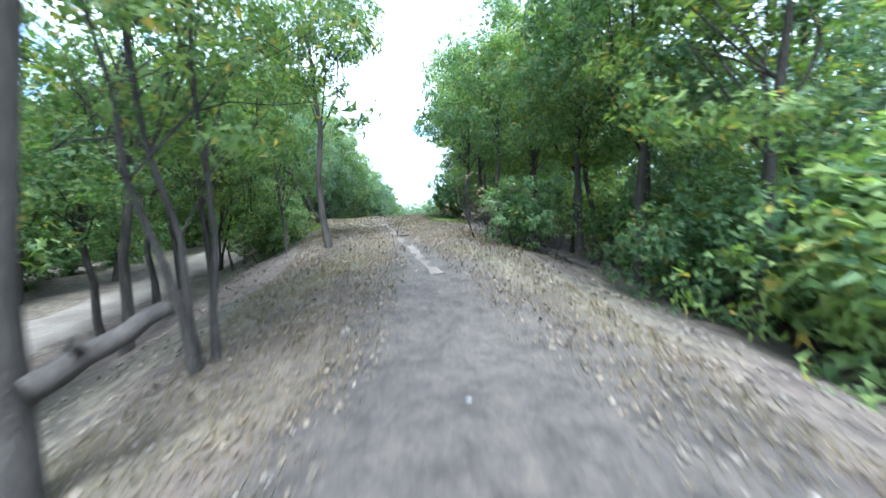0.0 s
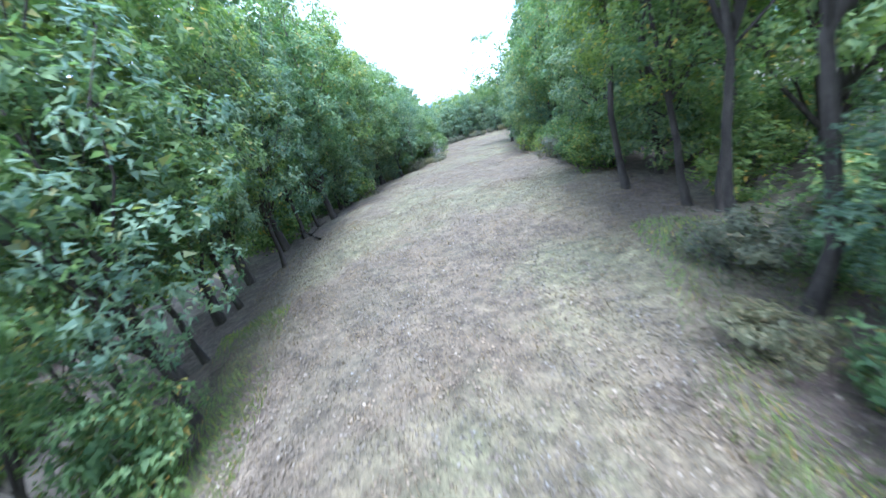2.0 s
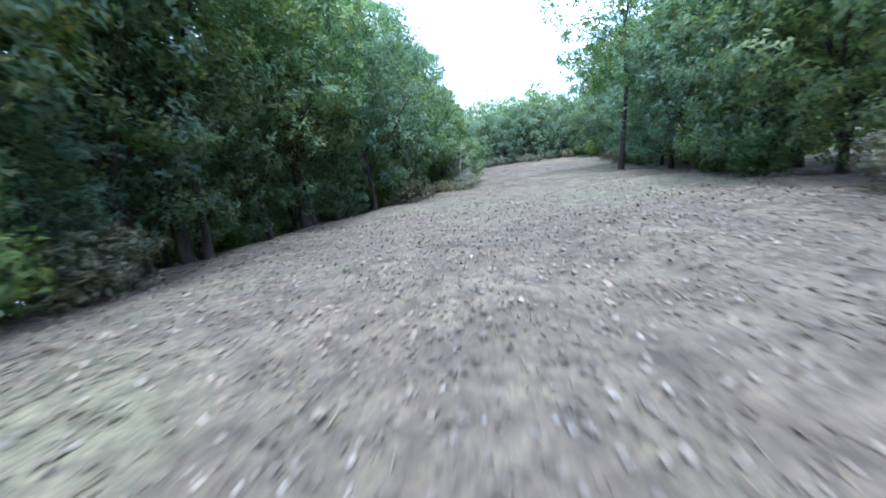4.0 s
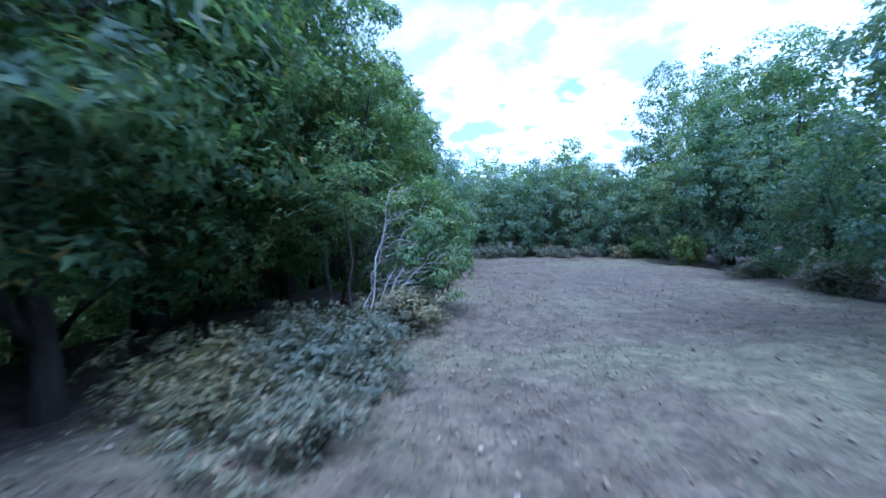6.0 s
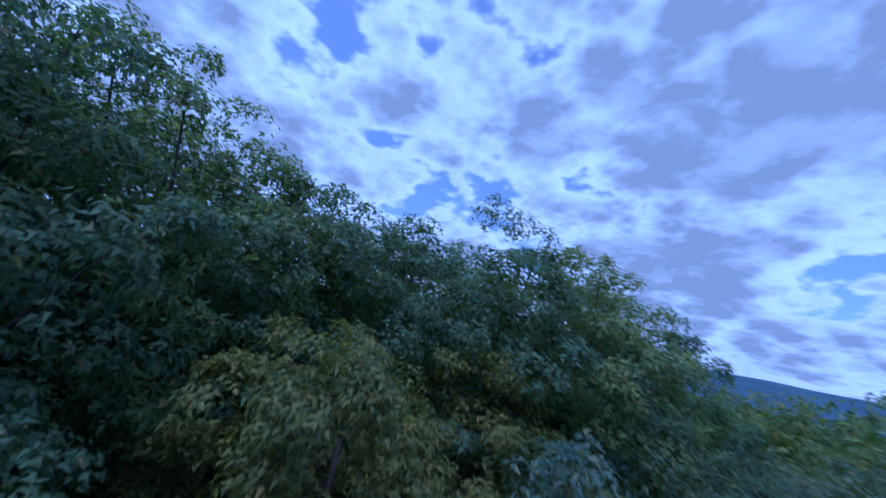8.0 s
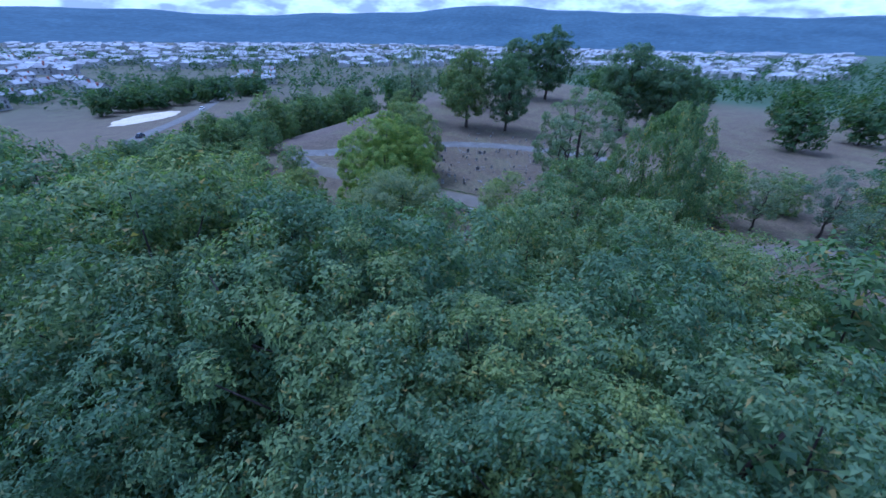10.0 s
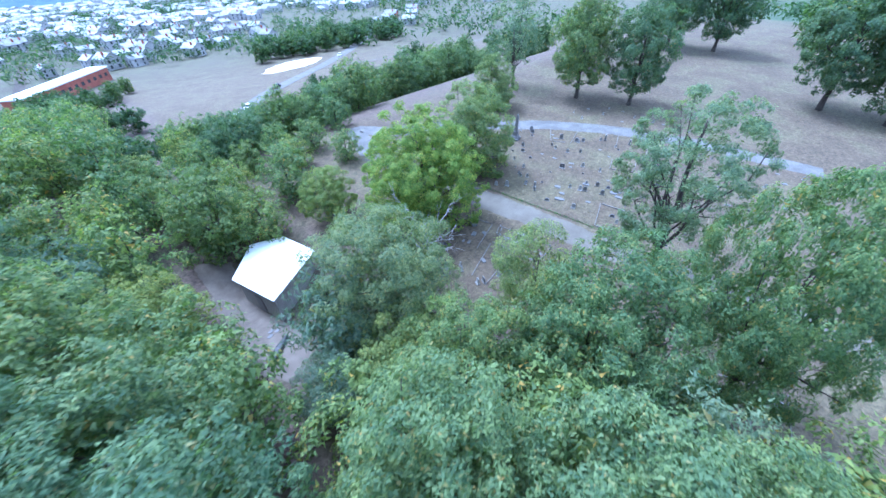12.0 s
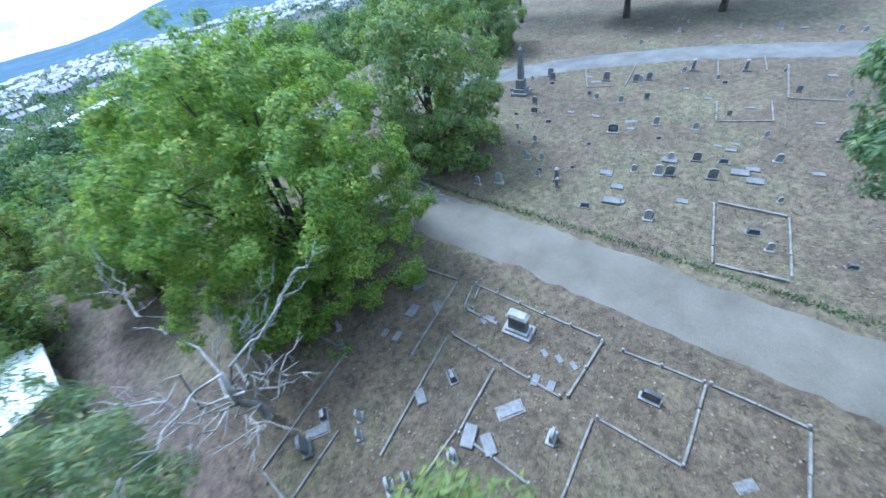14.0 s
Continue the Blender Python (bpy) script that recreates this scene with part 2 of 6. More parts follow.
def ground_material():
    m, nt, bsdf = material("grass_and_leaf_litter", 0.95)
    zone = nt.nodes.new("ShaderNodeAttribute")
    zone.attribute_name = "zone"
    sep = nt.nodes.new("ShaderNodeSeparateColor")
    nt.links.new(zone.outputs["Color"], sep.inputs[0])
    wide, mid, fine = noise_node(nt, 0.16, 5, 0.65), noise_node(nt, 1.3, 5, 0.65), noise_node(nt, 16, 4, 0.7)
    straw = mix(nt, ramp(nt, mid, (0.3, (0.070, 0.049, 0.033)), (0.7, (0.132, 0.100, 0.071))), ramp(nt, wide, (0.35, (0.75, 0.8, 0.7)), (0.65, (1.1, 1.05, 1.0))), 1.0, "MULTIPLY")
    litter = ramp(nt, mid, (0.3, (0.054, 0.037, 0.029)), (0.7, (0.122, 0.089, 0.069)))
    green = ramp(nt, mid, (0.3, (0.06, 0.075, 0.03)), (0.7, (0.13, 0.128, 0.06)))
    woods = ramp(nt, wide, (0.35, (0.022, 0.05, 0.02)), (0.65, (0.05, 0.09, 0.035)))
    col = mix(nt, litter, straw, sep.outputs["Red"])
    patch = nt.nodes.new("ShaderNodeMath")
    patch.operation = "MULTIPLY"
    nt.links.new(sep.outputs["Green"], patch.inputs[0])
    nt.links.new(ramp(nt, wide, (0.45, (0, 0, 0)), (0.6, (1, 1, 1))), patch.inputs[1])
    col = mix(nt, col, green, patch.outputs[0])
    col = mix(nt, col, woods, sep.outputs["Blue"])
    edge = nt.nodes.new("ShaderNodeMath")
    edge.operation = "MULTIPLY_ADD"
    edge.inputs[1].default_value, edge.inputs[2].default_value = 0.9, -0.45
    nt.links.new(mid, edge.inputs[0])
    soil = nt.nodes.new("ShaderNodeMath")
    soil.operation = "ADD"
    nt.links.new(zone.outputs["Alpha"], soil.inputs[0])
    nt.links.new(edge.outputs[0], soil.inputs[1])
    col = mix(nt, col, ramp(nt, wide, (0.35, (0.042, 0.032, 0.025)), (0.65, (0.072, 0.058, 0.045))), ramp(nt, soil.outputs[0], (0.4, (0, 0, 0)), (0.62, (1, 1, 1))))
    tufts = ramp(nt, noise_node(nt, 3.2, 6, 0.72), (0.36, (0.52, 0.5, 0.46)), (0.52, (1.0, 1.0, 1.0)), (0.66, (1.32, 1.3, 1.22)))
    col = mix(nt, col, tufts, 1.0, "MULTIPLY")
    grain = ramp(nt, fine, (0.3, (0.6, 0.6, 0.6)), (0.7, (1.35, 1.35, 1.35)))
    nt.links.new(mix(nt, col, grain, 1.0, "MULTIPLY"), bsdf.inputs["Base Color"])
    bump(nt, bsdf, fine, 0.8, 0.05)
    return m


M["ground"] = ground_material()


# ---- mesh helpers ----
def mesh_from(name, verts, faces, mats, smooth=False, index=None):
    me = bpy.data.meshes.new(name)
    me.from_pydata([tuple(v) for v in verts] if not isinstance(verts, list) else verts, [], faces)
    for m in mats if isinstance(mats, (list, tuple)) else [mats]:
        me.materials.append(m)
    if smooth:
        me.polygons.foreach_set("use_smooth", [True] * len(me.polygons))
    if index is not None:
        me.polygons.foreach_set("material_index", index)
    me.update()
    return me


def part(name, me, parent=None, label="", m=None):
    """Links a mesh as one object, under a thing or a part where one is given."""
    ob = new(name, me)
    if parent is not None:
        ob.parent = parent
    if m is not None:
        ob.matrix_local = m
    if label:
        ob["label"] = label
    return ob


def thing(name, m, label, category, group="", kind=""):
    ob = new(name)
    ob.empty_display_size = 0.2
    ob.matrix_world = m
    return tagged(ob, label, category, group, kind)


def bm_mesh(name, bm, mat, smooth=False):
    me = bpy.data.meshes.new(name)
    bm.to_mesh(me)
    bm.free()
    me.materials.append(mat)
    if smooth:
        me.polygons.foreach_set("use_smooth", [True] * len(me.polygons))
    return me


def box_mesh(name, sx, sy, sz, mat, bevel=0.01, taper=1.0, z0=0.0, segs=1):
    """A box that stands on z0, its top taper times as wide, with bevelled edges."""
    bm = bmesh.new()
    bmesh.ops.create_cube(bm, size=1.0, matrix=Matrix.Translation((0, 0, 0.5)))
    for v in bm.verts:
        k = taper if v.co.z > 0.5 else 1.0
        v.co = Vector((v.co.x * sx * k, v.co.y * sy * k, z0 + v.co.z * sz))
    if bevel:
        bmesh.ops.bevel(bm, geom=bm.edges[:], offset=bevel, segments=segs, affect="EDGES", clamp_overlap=True)
    return bm_mesh(name, bm, mat)


def tube(verts, faces, pts, radii, sides=6):
    """Adds a tapered tube along pts to verts and faces."""
    start = len(verts)
    pts = [Vector(p) for p in pts]
    for i, (p, r) in enumerate(zip(pts, radii)):
        d = (pts[min(i + 1, len(pts) - 1)] - pts[max(i - 1, 0)]).normalized()
        a = d.orthogonal().normalized()
        b = d.cross(a)
        for k in range(sides):
            t = 2 * math.pi * k / sides
            verts.append(tuple(p + (a * math.cos(t) + b * math.sin(t)) * r))
    for i in range(len(pts) - 1):
        for k in range(sides):
            u, v = start + i * sides + k, start + i * sides + (k + 1) % sides
            faces.append((u, v, v + sides, u + sides))
    faces.append(tuple(range(start + (len(pts) - 1) * sides, start + len(pts) * sides)))


def smooth(a, b, x):
    t = np.clip((np.asarray(x, float) - a) / (b - a), 0, 1)
    return t * t * (3 - 2 * t)


# ---- the ground ----
def trail_x(y):
    return np.interp(y, [-20, 0, 5, 12, 19, 35, 60, 80, 110], [0.2, -0.3, -0.5, -1.3, -2.9, -5.2, -6.2, -4.6, -3.0])


def trail_z(y):
    return np.interp(y, [-20, 0, 4, 12, 18, 23, 30, 45, 60, 75, 90, 120], [-0.3, 0.0, 0.35, 1.7, 2.6, 3.1, 3.5, 3.7, 3.0, 2.35, 2.2, 2.4])


def left_width(y):
    return np.interp(y, [0, 12, 20, 30, 36, 45, 60, 70, 76, 92, 104], [2.2, 2.6, 3.4, 5.2, 6.4, 6.6, 7.4, 5.6, 4.1, 5.0, 8.0])


def right_width(y):
    return np.interp(y, [0, 12, 20, 23, 26, 29, 33, 45, 60, 75, 95, 106], [2.6, 2.4, 2.6, 2.9, 3.2, 5.0, 6.4, 6.9, 7.2, 7.4, 8.6, 7.0])


def height(x, y):
    """The ground: a wooded ridge with the trail, a cemetery on its flank, fields and a valley beyond."""
    x, y = np.asarray(x, float), np.asarray(y, float)
    d, z = x - trail_x(y), trail_z(y)
    left = np.interp(y, [0, 20, 32, 50, 110], [2.2, 2.0, 1.0, 0.6, 0.8])
    right = np.interp(y, [0, 20, 30, 60, 110], [1.5, 1.3, 0.9, 0.3, 0.3])
    z = z - left * smooth(0, 7, -d - left_width(y) * 0.75) - right * smooth(0, 6.5, d - right_width(y) * 0.85)
    z = z + 0.05 * np.sin(x * 1.7 + 0.6 * y) + 0.06 * np.sin(y * 0.9 - x * 0.5) + 0.03 * np.sin(3.1 * x + 1.3) * np.sin(2.7 * y)
    west = smooth(-16, -32, x)
    plane = -1.08 - 0.0181 * (np.clip(x, -115, 0) + 63.4) - 0.0884 * (np.clip(y, 38, 112) - 71.6)
    z = z * (1 - west) + plane * west
    z = z - 2.7 * np.exp(-(((x + 34.5) / 8.5) ** 2 + ((y - 62.5) / 10.5) ** 2))
    yy = y - 40 * west
    fall = smooth(0, -62, yy)
    z = z * (1 - fall) + (-14 - 6 * smooth(-40, -160, y)) * fall
    far = smooth(120, 420, np.hypot(x + 40, y - 70))
    z = z * (1 - far) + (-24 + 10 * smooth(100, 500, y)) * far
    return z


def on_ground(x, y):
    return float(height(x, y))


def axis(lo, hi, step, far, grow=1.22):
    mid = list(np.arange(lo, hi + step / 2, step))
    a, s = [], step
    v = lo
    while v > -far:
        s *= grow
        v -= s
        a.append(v)
    b, s, v = [], step, hi
    while v < far:
        s *= grow
        v += s
        b.append(v)
    return np.array(a[::-1] + mid + b)


def build_ground():
    gx, gy = axis(-95, 22, 0.72, 4200), axis(-14, 118, 0.72, 4200)
    X, Y = np.meshgrid(gx, gy)
    Z = height(X, Y)
    n, k = len(gx), len(gy)
    verts = np.stack([X, Y, Z], -1).reshape(-1, 3).tolist()
    i = (np.arange(k - 1)[:, None] * n + np.arange(n - 1)[None]).ravel()
    me = mesh_from("ground", verts, np.stack([i, i + 1, i + n + 1, i + n], 1).tolist(), M["ground"], smooth=True)
    d = X - trail_x(Y)
    open_l, open_r = left_width(Y), right_width(Y)
    meadow = smooth(1.2, -1.2, -d - open_l) * smooth(1.2, -1.2, d - open_r) * smooth(108, 102, Y)
    grave = smooth(-44, -47, X + 0.25 * (Y - 70)) * smooth(30, 44, Y)
    field = smooth(-18, -30, Y) * smooth(-38, -44, X)
    far = smooth(150, 320, np.hypot(X + 60, Y - 50))
    meadow = meadow * (0.25 + 0.75 * smooth(8, 17, Y))
    red = np.clip(meadow + grave + field * (1 - far * 0.5), 0, 1)
    px = np.interp(Y, [-12, 0, 4, 8, 11, 14], [-0.2, 0.5, 0.4, -0.2, -0.9, -1.6])
    hw = np.interp(Y, [-12, 0, 4, 8, 11, 14], [2.6, 2.3, 1.9, 1.2, 0.7, 0.4])
    bare = smooth(0.9, -0.9, np.abs(X - px) - hw) * smooth(16, 11, Y)
    green = np.clip(0.35 + 0.1 * grave + 0.2 * meadow, 0, 1)
    col = np.stack([red, green, far * (0.35 + 0.65 * smooth(-60, 60, Y)), bare], -1).reshape(-1)
    attr = me.color_attributes.new("zone", "FLOAT_COLOR", "POINT")
    attr.data.foreach_set("color", col)
    tagged(part("ground", me), "dry grassland and leaf-strewn woodland soil", "ground", kind="structure")


build_ground()


def strip(name, pts, width, mat, label, lift=0.03, step=0.6, ragged=0.0, thick=0.0):
    """A band of road or path that follows the ground, with ragged edges."""
    pts = np.array(pts, float)
    run = np.r_[0, np.cumsum(np.hypot(*np.diff(pts, axis=0).T))]
    s = np.arange(0, run[-1] + step / 2, step)
    line = np.stack([np.interp(s, run, pts[:, k]) for k in (0, 1)], 1)
    for _ in range(3):
        line[1:-1] = (line[:-2] + 2 * line[1:-1] + line[2:]) / 4
    w = np.interp(s, run, np.broadcast_to(width, len(pts)))
    t = np.gradient(line, axis=0)
    t /= np.linalg.norm(t, axis=1)[:, None]
    nrm = np.stack([-t[:, 1], t[:, 0]], 1)
    rng = np.random.default_rng(len(name) + int(run[-1]))
    cols = 7
    verts, faces = [], []
    for i in range(len(s)):
        wob = rng.normal(0, ragged, 2)
        for c in range(cols):
            u = (c / (cols - 1) - 0.5) * w[i]
            u += wob[0] if c == 0 else wob[1] if c == cols - 1 else 0
            x, y = line[i] + nrm[i] * u
            edge = 1 if c in (0, cols - 1) else 0
            verts.append((x, y, on_ground(x, y) + (lift - 0.05 * edge if not thick else lift)))
    for i in range(len(s) - 1):
        for c in range(cols - 1):
            a = i * cols + c
            faces.append((a + cols, a + cols + 1, a + 1, a))
    me = mesh_from(name, verts, faces, mat, smooth=True)
    return tagged(part(name, me), label, name.split("_")[-1], kind="structure")


strip("foot_path", [(-0.1, 7.8), (-0.7, 9.9), (-1.05, 11.8), (-1.75, 13.4), (-2.3, 16.6), (-3.0, 18.4), (-3.75, 20.5), (-5.2, 24.2)], [0.3, 0.36, 0.34, 0.32, 0.3, 0.28, 0.22, 0.1], M["dirt"], "narrow pale footpath worn through dry grass", 0.014, 0.22, 0.05)
strip("lower_track", [(-12.5, -8), (-12, 8), (-12.8, 16), (-14.5, 24), (-17, 33), (-21, 44)], 2.6, M["dirt"], "pale lower dirt track below the bank", 0.04, 0.6, 0.15)
LANE = [(-57, 48), (-59.4, 58), (-60.9, 66.8), (-62.2, 72), (-63.3, 77.5), (-64.2, 83), (-65.4, 89), (-67.8, 99.6), (-72.4, 112.2), (-78, 124)]
strip("cemetery_lane", LANE, 3.6, M["gravel"], "pale worn lane between the grave plots", 0.05, 0.6, 0.1)
strip("upper_lane", [(-64, 44), (-71, 47.5), (-79, 54.2), (-86, 60.5), (-92, 69), (-97, 80), (-101, 96)], 3.4, M["asphalt"], "grey asphalt lane behind the graves", 0.05, 0.8, 0.06)
strip("upper_branch_lane", [(-64, 44), (-60, 39), (-57, 48)], 3.2, M["asphalt"], "grey asphalt lane joining the gravel lane", 0.045, 0.8, 0.06)
ROAD = [(-30, 14), (-34, 1), (-52, -29), (-79, -63), (-116, -98), (-194, -177), (-279, -249), (-400, -350)]
strip("valley_road", ROAD, 6.5, M["asphalt"], "grey asphalt road beside the playing field", 0.16, 3, 0.0)
strip("side_road", [(-122, -99), (-146, -88), (-190, -84), (-260, -92)], 5.0, M["gravel"], "pale side road across the dry field", 0.18, 3, 0.0)
strip("sandy_infield", [(-100, -118), (-112, -126), (-126, -136), (-140, -142)], [6, 22, 24, 8], M["sand"], "pale sandy infield of the playing field", 0.2, 2.5, 0.5)


# ---- trees and shrubs ----
def leaves(rng, centres, spread, per, size, outward=None, droop=0.35, narrow=0.42, fan=0.95):
    """Sprays of three leaflets on the outer side of tufts: verts and faces, each leaflet a pointed blade of its own."""
    n = len(centres) * per
    c = np.repeat(np.asarray(centres, float), per, 0)
    sp = np.repeat(np.broadcast_to(np.asarray(spread, float).reshape(-1, 1) if np.ndim(spread) else spread, (len(centres), 1)), per, 0)
    out = np.repeat(outward, per, 0) if outward is not None else np.array([0, 0, 0.6])
    off = rng.normal(0, 1, (n, 3)) + out * 0.8
    off *= (rng.uniform(0.3, 1, (n, 1)) ** 0.45) / np.linalg.norm(off, axis=1, keepdims=True)
    p = c + off * sp * np.array([1, 1, 0.7])
    nor = off * 0.9 + out * 0.35 + np.array([0, 0, 0.55]) + rng.normal(0, 0.34, (n, 3))
    nor /= np.linalg.norm(nor, axis=1, keepdims=True)
    d = off + rng.normal(0, 0.7, (n, 3)) - np.array([0, 0, droop])
    d -= nor * (d * nor).sum(1, keepdims=True)
    d /= np.linalg.norm(d, axis=1, keepdims=True)
    s = np.cross(d, nor)
    ln = size * rng.uniform(0.75, 1.35, (n, 1))
    tris = []
    for k, (turn, reach) in enumerate(((-fan, 0.85), (0.0, 1.1), (fan, 0.85))):
        t = turn + rng.normal(0, 0.42, (n, 1))
        way, side = d * np.cos(t) + s * np.sin(t), s * np.cos(t) - d * np.sin(t)
        w = ln * narrow * 0.56 * rng.uniform(0.8, 1.2, (n, 1))
        foot = p + way * ln * 0.1 + rng.normal(0, 0.3, (n, 3)) * ln
        lift = nor * ln * rng.normal(-0.16, 0.14, (n, 1))
        tris.append(np.stack([foot + side * w, foot + way * ln * reach + lift, foot - side * w + nor * w * 0.3], 1))
    v = np.stack(tris, 1).reshape(-1, 3)
    return v, np.arange(9 * n).reshape(-1, 3)


def crown_points(rng, n, r, base, top, lean=(0, 0), lobes=5):
    """Tuft centres on the outer side of many rounded lobes of an uneven crown, the way each one faces, and centres inside the lobes."""
    count = lobes * 3
    h = top - base
    mid = base + h * 0.5
    pts, ways = [], []
    lob = []
    for i in range(count):
        u = 1 - 2 * (i + 0.5) / count
        a = i * 2.39996 + rng.uniform(-0.35, 0.35)
        q = math.sqrt(1 - u * u)
        k = rng.uniform(0.5, 0.68)
        lob.append((np.array([math.cos(a) * q * r * k, math.sin(a) * q * r * k, u * h * 0.5 * rng.uniform(0.6, 0.78)]), rng.uniform(0.32, 0.46) * r, np.array([math.cos(a) * q, math.sin(a) * q, u])))
    size = np.array([l[1] ** 2 for l in lob])
    pick = rng.choice(count, n, p=size / size.sum())
    for i in pick:
        c, lr, way = lob[i]
        o = rng.normal(0, 1, 3) + way * 0.75 + np.array([0, 0, 0.25])
        o /= np.linalg.norm(o)
        p = c + o * lr * rng.uniform(0.86, 1.04) * np.array([1, 1, 0.9])
        z = min(max(mid + p[2], base + 0.02 * h), top)
        k = (z - base) / h
        pts.append((p[0] + lean[0] * k, p[1] + lean[1] * k, z))
        ways.append(o * 0.7 + way * 0.3)
    core = [c * 0.8 + rng.normal(0, 0.25, 3) * lr + np.array([0, 0, mid]) for c, lr, _ in lob for _ in range(3)]
    return np.array(pts), np.array(ways), np.array(core)


def bent(rng, a, b, n=4, sag=0.12, wob=0.03):
    a, b = np.array(a, float), np.array(b, float)
    ln = np.linalg.norm(b - a)
    out = []
    for i in range(n + 1):
        t = i / n
        out.append(a + (b - a) * t + rng.normal(0, wob, 3) * ln * (0 if i in (0, n) else 1) + np.array([0, 0, sag * ln]) * math.sin(math.pi * t) * 0.6)
    return out


def tree_meshes(seed, top, r, base, clumps, per, leaf, mat, trunk=0.14, stems=1, spread=0.55, lean=0.3, narrow=0.42, limbs=10, lobes=5, droop=0.35, bark="bark", bare=0, fan=0.95, inner=9):
    """The wood and the crown of one tree."""
    rng = np.random.default_rng(seed)
    V, F = [], []
    pts, ways, core = crown_points(rng, clumps, r, base, top, lobes=lobes)
    tips = list(pts[rng.permutation(len(pts))[: limbs * 3]])
    for s in range(stems):
        a = rng.uniform(0, 2 * math.pi)
        foot = np.array([math.cos(a), math.sin(a), 0]) * (0 if stems == 1 else 0.22) + [0, 0, -0.25]
        head = np.array([math.cos(a) * lean * (1 + (stems > 1) * 1.5), math.sin(a) * lean * (1 + (stems > 1) * 1.5), base + (top - base) * rng.uniform(0.62, 0.85)])
        line = bent(rng, foot, head, 7, 0.0, 0.009)
        rad = [trunk * (1.35 if i == 0 else 1) * (1 - 0.11 * i) / (1 if stems == 1 else 1.35) for i in range(8)]
        tube(V, F, line, rad, 8)
        mine = tips[s::stems]
        for j, tip in enumerate(mine[: max(limbs, 3)]):
            lo = next((i for i in range(7) if line[i][2] > min(base, tip[2] - 0.8) * 0.75), 4)
            k = min(7, max(1, lo + int(rng.integers(0, 2))))
            branch = bent(rng, line[k], tip, 4, 0.1)
            br = rad[k] * rng.uniform(0.35, 0.55)
            tube(V, F, branch, [br * (1 - 0.2 * i) for i in range(5)], 4)
            for m in range(2 + bare):
                q = branch[int(rng.integers(1, 4))]
                other = pts[int(rng.integers(0, len(pts)))]
                e = q + (other - q) * min(1.0, 1.4 / (np.linalg.norm(other - q) + 1e-6)) + rng.normal(0, 0.2, 3)
                tube(V, F, bent(rng, q, e, 3, 0.05), [br * 0.42, br * 0.32, br * 0.2, br * 0.08], 3)
    wood = mesh_from("trunk", V, F, M[bark], smooth=True)
    crown = None
    if per:
        v, f = leaves(rng, pts, spread * rng.uniform(0.75, 1.25, len(pts)), per, leaf, ways, droop, narrow, fan)
        deep, g = leaves(rng, core, r * 0.2, inner, leaf * 1.5, None, droop, 0.5, fan)
        v, f = np.concatenate([v, deep]), np.concatenate([f, g + len(v)])
        crown = mesh_from("crown", v.tolist(), f.tolist(), mat)
    return wood, crown


KINDS = {}


def kind(name, thing_name, label, category, group, **spec):
    KINDS[name] = dict(name=thing_name, label=label, category=category, group=group, spec=spec, first={})


def plant(name, x, y, size=1.0, turn=None, variant=0, sink=0.0, tall=1.0, label=""):
    """Sets one plant of that kind on the ground; alike ones share their meshes."""
    k = KINDS[name]
    m = Matrix.LocRotScale((x, y, on_ground(x, y) - sink), Euler((0, 0, turn if turn is not None else random.uniform(0, 6.28))), (size, size, size * tall))
    if variant not in k["first"]:
        spec = dict(k["spec"])
        spec["seed"] = spec.get("seed", 1) + 37 * variant
        wood, crown = tree_meshes(**spec)
        ob = thing(k["name"], m, k["label"], k["category"], k["group"])
        part("trunk", wood, ob)
        if crown:
            part("crown", crown, ob)
        k["first"][variant] = ob
    else:
        ob = copy_thing(k["first"][variant], Matrix.Identity(4))
        ob.matrix_basis = m
    if label:
        ob["label"] = label
    return ob


kind("slim", "forest_tree", "slender grey-barked woodland tree with light green leaves", "tree", "woodland trees by the trail",
     seed=11, top=9.5, r=2.6, base=2.9, clumps=96, per=40, leaf=0.13, mat=M["leaf_broad"], trunk=0.12, lean=0.7, spread=0.55, limbs=10, inner=3)
kind("slim_high", "forest_tree", "slender dark-barked tree with a high thin crown", "tree", "woodland trees by the trail",
     seed=17, top=10.5, r=2.0, base=4.6, clumps=84, per=40, leaf=0.13, mat=M["leaf_broad"], trunk=0.11, lean=0.5, spread=0.55, limbs=10, inner=2)
kind("twin", "forest_tree", "several-stemmed woodland tree with thin leafy crown", "tree", "woodland trees by the trail",
     seed=23, top=8.5, r=2.4, base=2.3, clumps=76, per=46, leaf=0.12, mat=M["leaf_broad"], trunk=0.075, stems=3, lean=0.5, spread=0.5, limbs=7, inner=2)
kind("edge", "edge_tree", "leafy woodland-edge tree with foliage down to the grass", "tree", "trees along the meadow",
     seed=31, top=9.5, r=2.9, base=0.1, clumps=140, per=26, leaf=0.16, mat=M["leaf_fine"], trunk=0.13, lean=0.4, spread=0.58, limbs=11, lobes=8, inner=6)
kind("tall", "edge_tree", "tall green tree at the meadow's edge", "tree", "trees along the meadow",
     seed=41, top=13.6, r=3.5, base=0.4, clumps=200, per=36, leaf=0.17, mat=M["leaf_mid"], trunk=0.2, lean=0.5, spread=0.68, limbs=13, lobes=9)
kind("woods", "forest_tree", "woodland tree among others in the shade", "tree", "woodland trees behind the edge",
     seed=151, top=11.0, r=3.2, base=0.4, clumps=70, per=9, leaf=0.33, mat=M["leaf_broad"], trunk=0.13, lean=0.6, spread=0.75, limbs=5, lobes=6, inner=4)
